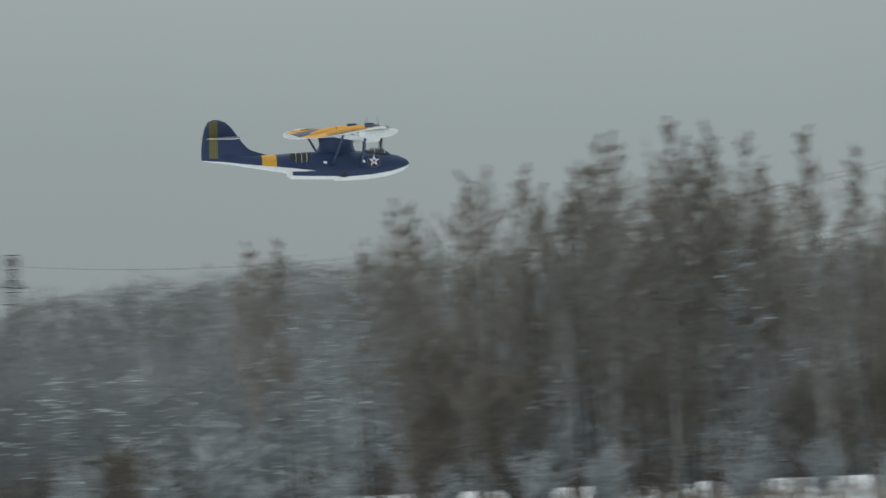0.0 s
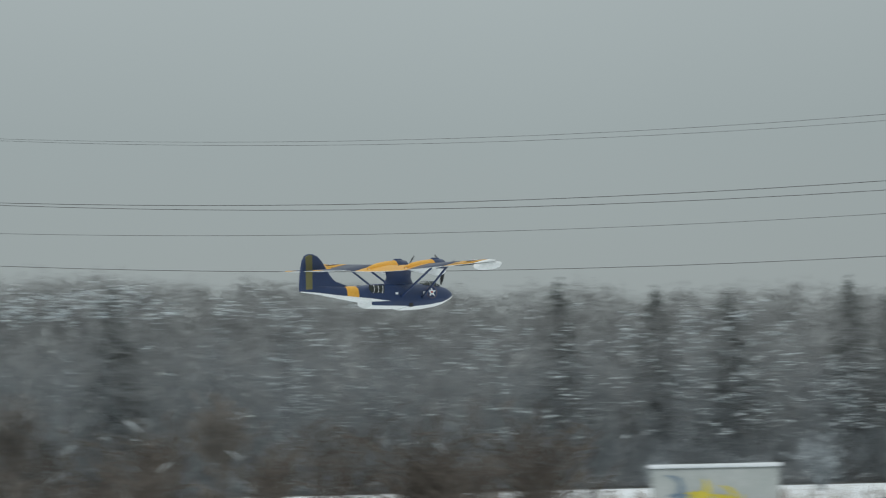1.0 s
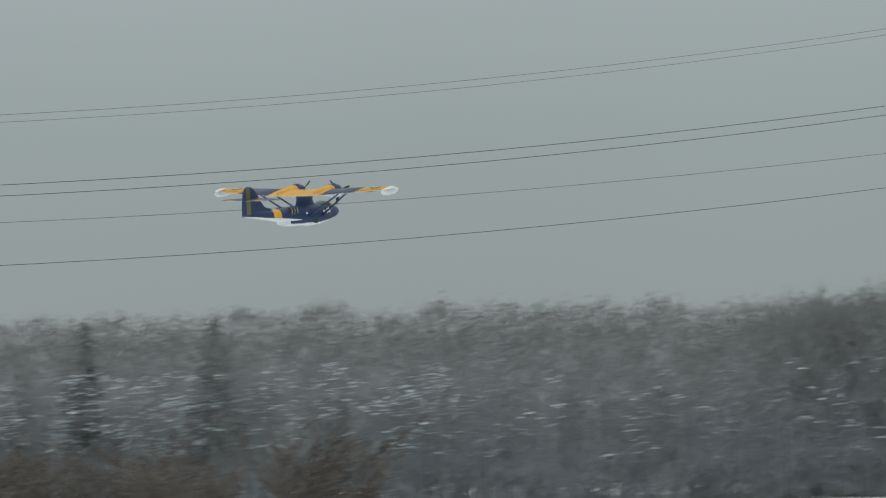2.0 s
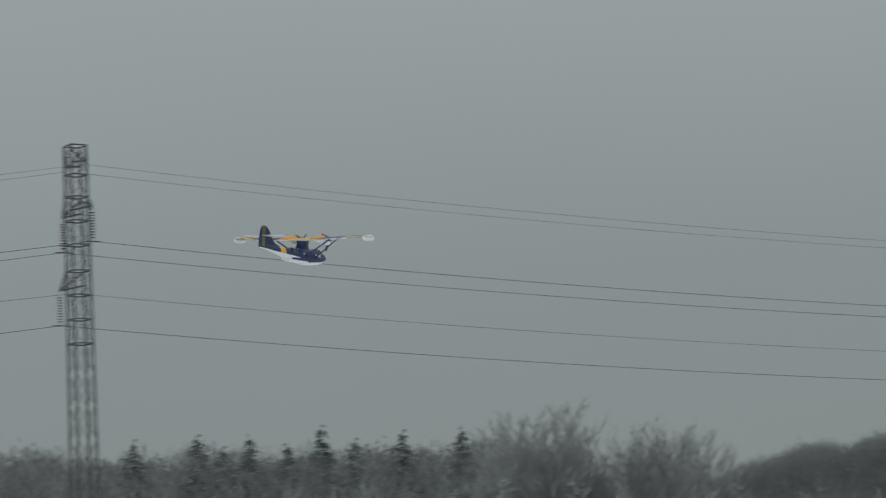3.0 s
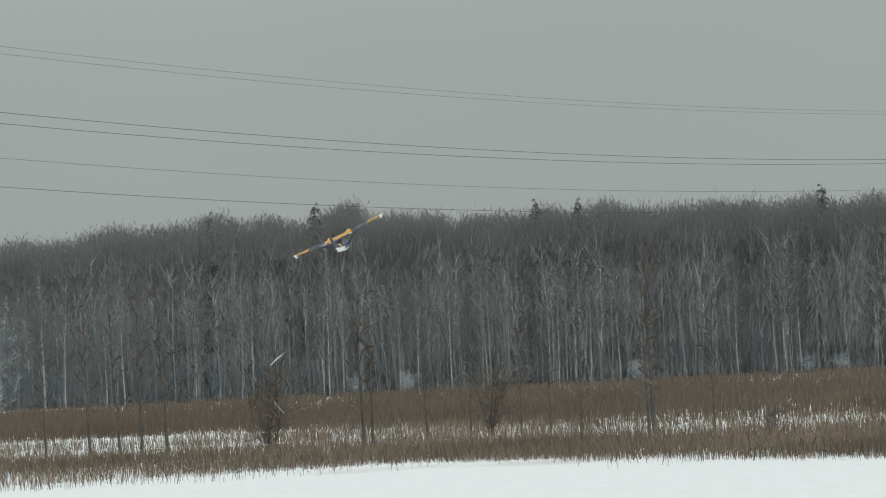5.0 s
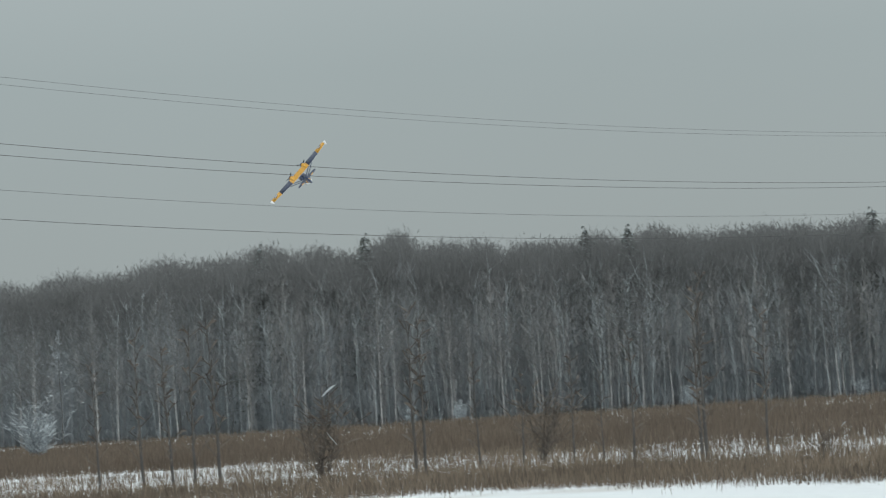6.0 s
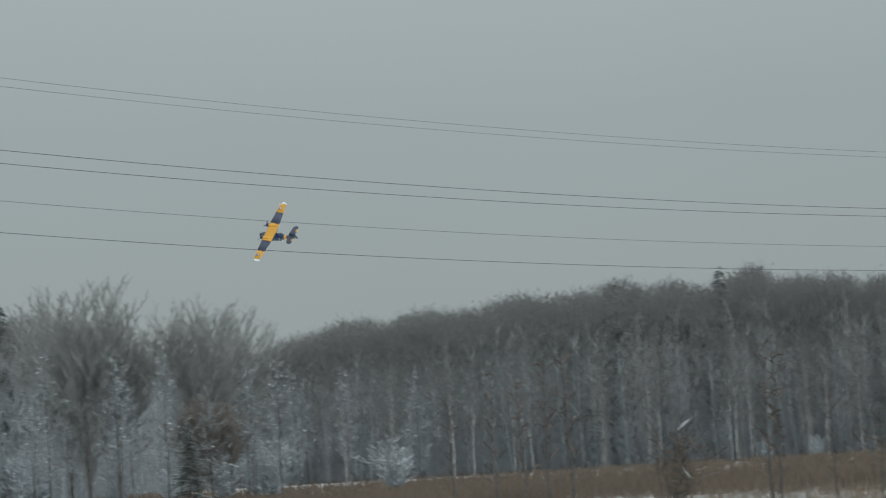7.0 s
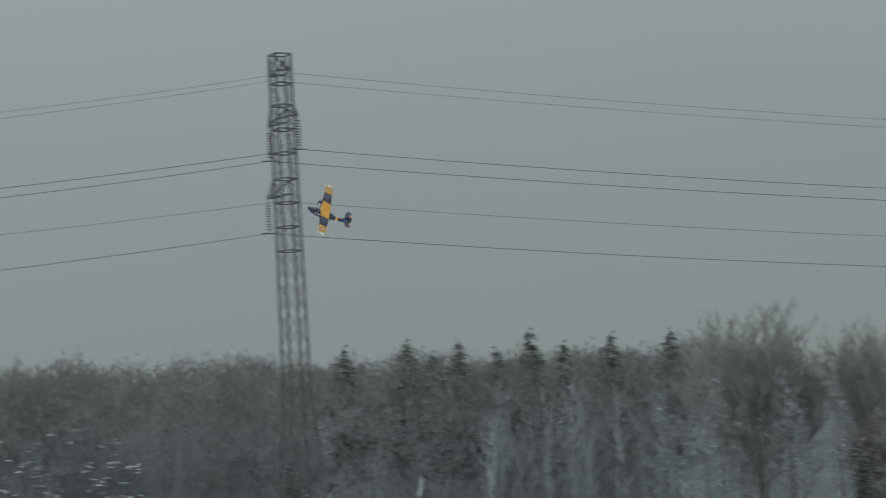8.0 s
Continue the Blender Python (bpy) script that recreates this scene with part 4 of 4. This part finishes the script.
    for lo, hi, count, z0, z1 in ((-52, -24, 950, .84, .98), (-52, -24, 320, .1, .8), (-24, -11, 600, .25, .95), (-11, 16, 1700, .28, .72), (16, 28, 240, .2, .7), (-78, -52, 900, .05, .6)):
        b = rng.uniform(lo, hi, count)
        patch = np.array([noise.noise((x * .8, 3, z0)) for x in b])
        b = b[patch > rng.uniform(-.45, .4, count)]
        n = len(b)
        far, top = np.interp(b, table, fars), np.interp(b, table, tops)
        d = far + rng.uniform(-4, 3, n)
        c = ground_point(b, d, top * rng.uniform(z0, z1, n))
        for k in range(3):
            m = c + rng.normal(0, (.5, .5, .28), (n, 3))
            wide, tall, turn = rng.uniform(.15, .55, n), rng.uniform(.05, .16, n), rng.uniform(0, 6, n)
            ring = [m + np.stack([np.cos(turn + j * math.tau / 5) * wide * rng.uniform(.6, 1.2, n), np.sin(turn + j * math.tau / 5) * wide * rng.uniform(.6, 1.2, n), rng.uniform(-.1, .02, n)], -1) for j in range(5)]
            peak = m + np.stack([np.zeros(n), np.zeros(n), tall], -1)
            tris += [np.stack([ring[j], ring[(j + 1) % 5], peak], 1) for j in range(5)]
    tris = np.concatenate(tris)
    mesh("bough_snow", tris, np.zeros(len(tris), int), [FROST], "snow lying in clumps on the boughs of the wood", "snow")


build_thicket()


def build_forest_floor():
    """Leaf litter and thin snow under the trees, a low sheet over the meadow."""
    verts, faces = [], []
    n = 0
    b = -100.0
    while b <= 100:
        far = lerp_table(EDGE_FAR, b)
        for k, d in enumerate((-1.5, 4, 14, 30, 55, 90)):
            p = at(b, far + d + (2 * noise.noise((b * 2.0, 5, 0)) if k == 0 else 0))
            verts.append((p.x, p.y, (.0 if k == 0 else .12 + .12 * noise.noise((p.x * .1, p.y * .1, 1)))))
        n += 1
        b += .5
    for i in range(n - 1):
        for k in range(5):
            o = i * 6 + k
            faces.append((o, o + 1, o + 7, o + 6))
    tagged(new("forest_floor", raw_mesh("forest_floor", verts, faces, [LITTER])), "brown leaf litter with thin snow under the trees", "ground", kind="structure")


build_forest_floor()


def build_single_trees():
    rnd = random.Random(21)
    # tall bare trees before the wood, at the start of the pan
    for b, h in ((-66.1, 12.6), (-65.5, 14.4), (-65.0, 14.6), (-63.6, 16.0), (-63.2, 15.4), (-62.2, 16.4), (-61.9, 15.6), (-60.9, 15.8), (-60.2, 17.2), (-59.8, 16.6), (-58.9, 17.2), (-58.5, 16.4), (-57.7, 17.4), (-57.2, 16.8), (-56.3, 15.0), (-55.5, 16.2), (-54.4, 15.6), (-53.6, 14.0), (-52.3, 13.0), (-68.8, 12.2), (-68.0, 12.4), (-61.2, 14.8), (-60.5, 15.4), (-59.4, 15.8), (-58.2, 15.9), (-57.5, 15.2), (-56.8, 15.6), (-59.0, 15.0)):
        rnd.choice(PLUMES).plant(at(b, rnd.uniform(106, 116)), h, rnd.uniform(0, 6))
    for b, h in [(rnd.uniform(-66, -52), rnd.uniform(11, 14.5)) for k in range(9)]:
        rnd.choice(PLUMES).plant(at(b, rnd.uniform(116, 128)), h, rnd.uniform(0, 6))
    for b, d, h in [(rnd.uniform(-65, -52), rnd.uniform(104, 124), rnd.uniform(6.5, 10.5)) for k in range(14)]:
        rnd.choice(BROAD).plant(at(b, d), h, rnd.uniform(0, 6))
    for b, d, h in ((-65.3, 104, 10.0), (-61.4, 103, 12.6), (-60.2, 101, 13.2), (-58.9, 102, 11.8), (-57.5, 103, 10.6), (-55.2, 104, 12.0), (-53.2, 110, 10.0)):
        rnd.choice(BIRCHES).plant(at(b, d), h, rnd.uniform(0, 6))
    for b, d, h in [(rnd.uniform(47.5, 73.5), lerp_table(EDGE_FAR, b0) - rnd.uniform(5, 9), rnd.uniform(11, 15.5)) for b0 in [rnd.uniform(49, 73) for k in range(44)]]:
        rnd.choice(BIRCHES).plant(at(b, d), h, rnd.uniform(0, 6))
    # brown alders standing before the far wood
    for b, d, h in ((-50.3, 130, 10.6), (-49.5, 127, 9.4), (-41.2, 132, 6.4), (-35.1, 130, 7.0), (-33.8, 134, 6.6), (-29.8, 128, 6.6), (-25.0, 120, 6.2), (45.0, 140, 6.8), (45.6, 141, 6.2)):
        rnd.choice(ALDERS).plant(at(b, d), h, b)
    # the fan-shaped tree and its neighbour
    FANS[0].plant(at(42.5, 150), 14.5, 1.0)
    FANS[1].plant(at(42.1, 154), 12.9, 2.4)
    FANS[2].plant(at(43.2, 152), 12.9, 4.0)
    for b, h in ((25.1, 19.0), (25.7, 19.6), (26.3, 19.2)):
        rnd.choice(FANS).plant(at(b, 218), h, b)
    FANS[1].plant(at(45.0, 150), 13.2, 0.3)
    FANS[0].plant(at(45.8, 155), 13.0, 2.9)
    for b, d, h in ((41.6, 140, 9.5), (44.3, 138, 8.8), (46.2, 142, 8.4), (40.3, 150, 9.2), (47.4, 160, 8.5), (48.6, 168, 8.8), (50.2, 190, 9.6), *[(rnd.uniform(40.2, 47), rnd.uniform(130, 144), rnd.uniform(5.5, 9)) for k in range(12)], *[(rnd.uniform(-70, -52), rnd.uniform(99, 108), rnd.uniform(6, 11)) for k in range(6)]):
        rnd.choice(FROSTY).plant(at(b, d), h, rnd.uniform(0, 6))
    SPRUCE[1].plant(at(44.8, 128), 4.9, 1.0)
    for b, tip in ((32.9, 4.3), (34.4, 4.35), (35.0, 4.05), (35.6, 4.3), (36.5, 4.05), (37.3, 4.45), (38.1, 4.1), (39.2, 4.25), (40.6, 4.25), (-17.0, 4.5), (-14.7, 4.25), (-13.0, 4.15), (-10.2, 4.35), (-9.2, 4.15), (-6.5, 3.95),
                   (-4.0, 4.0), (1.6, 4.1), (2.2, 4.05), (5.0, 4.1), (8.0, 4.0), (11.0, 4.05), (-27.5, 4.6), (-36.0, 4.55), (55.0, 4.0), (57.5, 4.12), (62.7, 3.95), (63.7, 3.92), (69.4, 3.92)):
        d = lerp_table(EDGE_FAR, b) + (6 if b > 30 else 9)
        rnd.choice(SPRUCE).plant(at(b, d), 1.7 + d * math.tan(radians(tip + .12)), rnd.uniform(0, 6))
        rnd.choice(SPRUCE).plant(at(b, d), h, rnd.uniform(0, 6))
    for b, d, h in [(rnd.uniform(-78, -57), rnd.uniform(112, 150), rnd.uniform(3, 6.5)) for k in range(14)] + [(rnd.uniform(-74, -52), rnd.uniform(96, 106), rnd.uniform(1.5, 3.6)) for k in range(15)] + [(rnd.uniform(38, 50), rnd.uniform(135, 170), rnd.uniform(2.5, 5)) for k in range(9)] + [(rnd.uniform(50, 72), rnd.uniform(242, 252), rnd.uniform(1.5, 3)) for k in range(7)] + [(rnd.uniform(-46, 6), rnd.uniform(170, 215), rnd.uniform(2, 4.5)) for k in range(12)]:
        rnd.choice(SNOWY).plant(at(b, d), h, rnd.uniform(0, 6))
    # saplings and shrubs on the meadow
    for b, d, h in ((51.0, 64, 3.6), (52.0, 66, 4.6), (52.7, 62, 3.9), (53.2, 62, 4.4), (53.8, 62, 4.6), (58.4, 60, 4.6), (58.6, 60, 4.2), (59.9, 61, 3.2), (62.1, 60, 3.0), (62.8, 62, 2.6), (63.5, 61, 3.6), (65.2, 60, 4.9), (65.1, 61, 4.4), (66.6, 61, 3.9), (60.9, 61, 2.8)):
        rnd.choice(SAPLINGS).plant(at(b, d, relief(*at(b, d).xy)), h * .95, rnd.uniform(0, 6))
    for b, d, h in ((56.2, 60, 2.6), (61.4, 66, 2.4), (67.9, 52, .9), (-22, 62, 2.8), (-19.8, 60, 2.5), (-17.6, 66, 2.9), (-16.6, 58, 2.4), (-27, 58, 2.2), (-29.5, 60, 2.4), (-31, 66, 2.6), (-35, 62, 2.0), (-38, 60, 2.1), (-2.5, 60, 2.6), (.4, 52, 3.3), (1.6, 55, 3.0), (4.5, 58, 2.9), (6, 56, 3.2), (8.5, 60, 3.2), (10.5, 58, 3.3), (13, 60, 3), (-8, 64, 2.4),
                    *[(rnd.uniform(-46, -24), rnd.uniform(58, 110), rnd.uniform(1.6, 3.0)) for k in range(16)], *[(rnd.gauss(-19.3, 1.5), rnd.uniform(58, 75), rnd.uniform(2.2, 3.4)) for k in range(9)],
                    *[(rnd.uniform(-8, 1), rnd.uniform(60, 100), rnd.uniform(1.6, 2.6)) for k in range(8)], *[(rnd.uniform(0, 14), rnd.uniform(52, 80), rnd.uniform(2.6, 3.9)) for k in range(18)],
                    *[(rnd.uniform(-76, -50), rnd.uniform(95, 130), rnd.uniform(2.4, 4.6)) for k in range(44)], (-20.5, 60, 3.7), (-20.1, 62, 3.4), (-17.8, 60, 3.6), (-17.3, 61, 3.2), (.5, 58, 3.6), (.9, 59, 3.3), (6.9, 60, 3.5), (9.1, 60, 3.4), (13.5, 60, 4.1), (14.2, 62, 3.9), *[(rnd.uniform(-46, -22), rnd.uniform(90, 150), rnd.uniform(3.0, 5.5)) for k in range(22)]):
        rnd.choice(BUSHES).plant(at(b, d, relief(*at(b, d).xy)), h, rnd.uniform(0, 6))


build_single_trees()


def build_blades(name, seed, count, where, high, wide, mat, label, category, clump=5, patchy=.35):
    """Upright dry blades, each a slim bent triangle pair, in loose clumps."""
    rnd = random.Random(seed)
    v, f = [], []
    while len(f) < count * 2:
        b, d = where(rnd)
        if noise.noise((at(b, d).x * .09, at(b, d).y * .09, seed)) < rnd.uniform(-.7, patchy):
            continue
        for k in range(clump):
            p = at(b, d) + Vector((rnd.gauss(0, .25), rnd.gauss(0, .25), 0))
            p.z = relief(p.x, p.y) - .03
            h = high * rnd.uniform(.45, 1.1)
            a = rnd.uniform(0, math.tau)
            lean = Vector((math.cos(a), math.sin(a), 0)) * h * rnd.uniform(.03, .28)
            w = Vector((math.cos(a + 1.5), math.sin(a + 1.5), 0)) * wide * rnd.uniform(.6, 1.4)
            m = p + lean * .35 + Vector((0, 0, h * .55))
            t = p + lean + Vector((0, 0, h))
            o = len(v)
            v.extend([tuple(p + w), tuple(p - w), tuple(m + w * .8), tuple(t)])
            f.extend([(o, o + 1, o + 2), (o + 1, o + 3, o + 2)])
    return tagged(new(name, raw_mesh(name, v, f, [mat])), label, category, kind="stuff")


REED_FRONT = [(36, 100), (50, 92), (56, 86), (62, 76), (66, 69), (72, 63), (80, 58)]
GRASS_MID = [(44, 54), (55, 53.5), (60, 53.5), (66, 49), (70, 46), (80, 42)]


def beyond(lo, hi, table, near, far):
    """Picks a bearing and a distance between two offsets from a line on the meadow."""
    def pick(r):
        b = r.uniform(lo, hi)
        return b, lerp_table(table, b) + r.uniform(near, far) + 1.6 * noise.noise((b * 2.3, 11, 0)) + .9 * noise.noise((b * 7, 5, 0))
    return pick


def reeds_near(r):
    b = r.uniform(36, 80)
    return b, r.uniform(lerp_table(REED_FRONT, b), 150)


build_blades("reed_bed", 1, 110000, reeds_near, .72, .010, REED, "wide bed of tall dry brown reeds", "reeds", 5, .05)
build_blades("reed_bed", 2, 34000, lambda r: (r.uniform(36, 80), r.uniform(150, 236)), .82, .03, REED, "wide bed of tall dry brown reeds", "reeds", 5, .0)
build_blades("dead_grass", 3, 38000, beyond(44, 78, GRASS_MID, -5.5, 6.5), .42, .0038, TUFT, "strip of dead brown grass standing in snow", "grass", 5, .3)
build_blades("dead_grass", 8, 14000, beyond(60, 80, GRASS_MID, -6.5, 0), .34, .0038, TUFT, "strip of dead brown grass standing in snow", "grass", 5, .1)
build_blades("dead_grass", 4, 26000, beyond(44, 78, GRASS_MID, 4, 32), .42, .005, TUFT, "thin dead grass poking out of snow", "grass", 3)
build_blades("dead_grass", 5, 1800, beyond(44, 66, GRASS_MID, -9, -5), .32, .0036, TUFT, "thin dead grass poking out of snow", "grass", 3)
build_blades("dead_grass", 7, 24000, lambda r: (r.uniform(-48, 22), r.uniform(38, 80)), .62, .008, TUFT, "dead brown meadow grass in patches", "grass")
build_blades("dead_grass", 6, 26000, lambda r: (r.uniform(-82, 36), r.uniform(60, 150)), .8, .014, TUFT, "dead brown meadow grass in patches", "grass")


def build_container():
    """Pale site box with a snow-capped lid and painted scrawl."""
    w, dpt, h = 2.2, 1.2, 1.72
    root = new("storage_box")
    p = at(-13.43, 43)
    root.matrix_basis = Matrix.Translation((p.x, p.y, 0.0)) @ Matrix.Rotation(radians(13.43), 4, "Z")
    tagged(root, "pale grey storage box with yellow and blue spray paint", "storage box")
    grey = material("pale_sheet_metal", [(0.36, 0.39, 0.38), (0.46, 0.48, 0.47)], 3, 0.5, 0.1)
    spray_y = material("yellow_spray", [(0.5, 0.42, 0.04), (0.62, 0.52, 0.06)], 5, 0.6, 0.05)
    spray_b = material("blue_grey_spray", [(0.12, 0.18, 0.24), (0.22, 0.28, 0.33)], 5, 0.6, 0.05)
    bm = bmesh.new()
    block(bm, (-w / 2, -dpt / 2, 0.05), (w / 2, dpt / 2, h))
    bmesh.ops.bevel(bm, geom=list(bm.edges), offset=0.03, segments=2, affect="EDGES")
    body = part("body", bm, grey, root)
    for k in range(9):
        x = -w / 2 + 0.15 + k * (w - .3) / 8
        bm = bmesh.new()
        block(bm, (x - .02, -dpt / 2 - .012, .15), (x + .02, -dpt / 2 + .004, h - .1))
        part("rib", bm, grey, body)
    bm = bmesh.new()
    block(bm, (-w / 2 - .05, -dpt / 2 - .06, h), (w / 2 + .05, dpt / 2 + .06, h + .07))
    bmesh.ops.bevel(bm, geom=list(bm.edges), offset=0.02, segments=2, affect="EDGES")
    part("lid", bm, SNOW, root, "lid under a layer of snow")
    rnd = random.Random(3)
    for mat, cx, cz, n in ((spray_y, -.05, 1.15, 11), (spray_b, -.75, 1.2, 7), (spray_y, .3, .7, 6), (spray_b, .2, .75, 4)):
        for k in range(n):
            bm = bmesh.new()
            a = rnd.uniform(0, math.pi)
            c = Vector((cx + rnd.gauss(0, .2), -dpt / 2 - .016 - k * .0012, cz + rnd.gauss(0, .14)))
            u = Vector((math.cos(a), 0, math.sin(a)))
            q = Vector((-u.z, 0, u.x))
            ln, wd = rnd.uniform(.12, .32), rnd.uniform(.03, .07)
            pts = [c + u * (ln * math.cos(j * math.tau / 12)) + q * (wd * math.sin(j * math.tau / 12) + .06 * math.cos(j * math.tau / 6)) for j in range(12)]
            bm.faces.new([bm.verts.new(pt) for pt in pts])
            thick(bm, Vector((0, .004, 0)))
            part("spray_mark", bm, mat, body)


build_container()


def build_post():
    """Leaning timber post with a pale painted head."""
    root = new("marker_post")
    root.matrix_basis = Matrix.Translation(at(33.9, 75, -.1)) @ Matrix.Rotation(radians(15), 4, at(33.9, 1.0))
    tagged(root, "leaning timber marker post with pale grey painted head among shrubs", "post")
    for name, mat, z0, z1, r in (("shaft", BARK, 0.0, 2.85, .035), ("painted_head", FRAME, 2.85, 3.42, .045)):
        bm = bmesh.new()
        tube(bm, (0, 0, z0), (0, 0, z1), r, r * .92, 8)
        part(name, bm, mat, root)


build_post()


# seconds, x, y, z, heading (clockwise from +y), climb, bank to the left
FLIGHT = [
    (0.0, -10.211, 4.358, 3.208, 7.90, 0.46, -8.03),
    (0.2, -9.322, 6.023, 3.061, 11.86, 0.46, -6.64),
    (0.5, -7.750, 8.396, 2.874, 19.22, 1.16, -2.18),
    (0.8, -5.810, 10.301, 2.733, 26.39, 1.21, -5.41),
    (1.0, -4.371, 11.424, 2.681, 29.65, 2.17, -3.47),
    (1.2, -2.899, 12.505, 2.714, 32.94, 4.02, -3.34),
    (1.5, -0.564, 13.592, 2.894, 40.27, 6.85, -5.47),
    (1.7, 0.976, 14.262, 3.039, 44.43, 8.67, -3.90),
    (2.8, 10.644, 16.169, 4.843, 68.61, 4.80, -6.34),
    (3.0, 12.346, 16.409, 4.859, 71.57, 0.75, -6.15),
    (3.3, 14.809, 16.405, 4.687, 76.30, -2.42, 1.54),
    (3.5, 16.197, 16.053, 4.308, 77.25, -3.62, 11.38),
    (3.8, 18.782, 15.978, 3.509, 78.07, -5.14, 20.57),
    (4.0, 20.894, 16.263, 3.128, 74.10, -3.42, 19.00),
    (4.2, 22.456, 16.278, 2.778, 72.01, -0.28, 15.69),
    (4.4, 23.751, 16.415, 2.768, 69.79, 4.09, 15.63),
    (4.7, 26.562, 17.223, 3.078, 70.01, 6.06, 16.57),
    (5.8, 32.917, 21.280, 5.383, 48.23, 14.53, 45.77),
    (6.1, 34.390, 23.599, 5.875, 39.80, 15.14, 48.91),
    (6.5, 35.063, 26.777, 6.138, 19.96, 14.34, 54.83),
    (6.8, 35.223, 30.064, 6.327, 6.06, 11.59, 58.89),
    (7.1, 35.266, 34.310, 6.511, -12.00, 11.57, 58.52),
    (7.4, 34.586, 38.877, 6.935, -32.68, 11.18, 57.93),
    (7.7, 31.550, 41.643, 7.530, -54.28, 15.75, 56.28),
    (8.0, 27.523, 42.939, 8.427, -75.35, 22.34, 60.73),
]


def attitude(x, y, z, heading, climb, bank):
    h, p, b = radians(heading), radians(climb), radians(bank)
    fw = Vector((math.sin(h) * math.cos(p), math.cos(h) * math.cos(p), math.sin(p)))
    rt = Vector((math.cos(h), -math.sin(h), 0))
    up = rt.cross(fw)
    r = rt * math.cos(b) + up * math.sin(b)
    u = up * math.cos(b) - rt * math.sin(b)
    m = Matrix((fw, -r, u)).transposed().to_4x4()
    m.translation = (x, y, z)
    return m


def motions():
    walk(seaplane, [(t, attitude(*row)) for t, *row in FLIGHT])
    for prop, hub, way in propellers:
        rows = []
        for k in range(961):
            rows.append((k / 120, Matrix.Translation(hub) @ Matrix.Rotation(radians(83.0 * k * way), 4, "X")))
        walk(prop, rows)


motions()
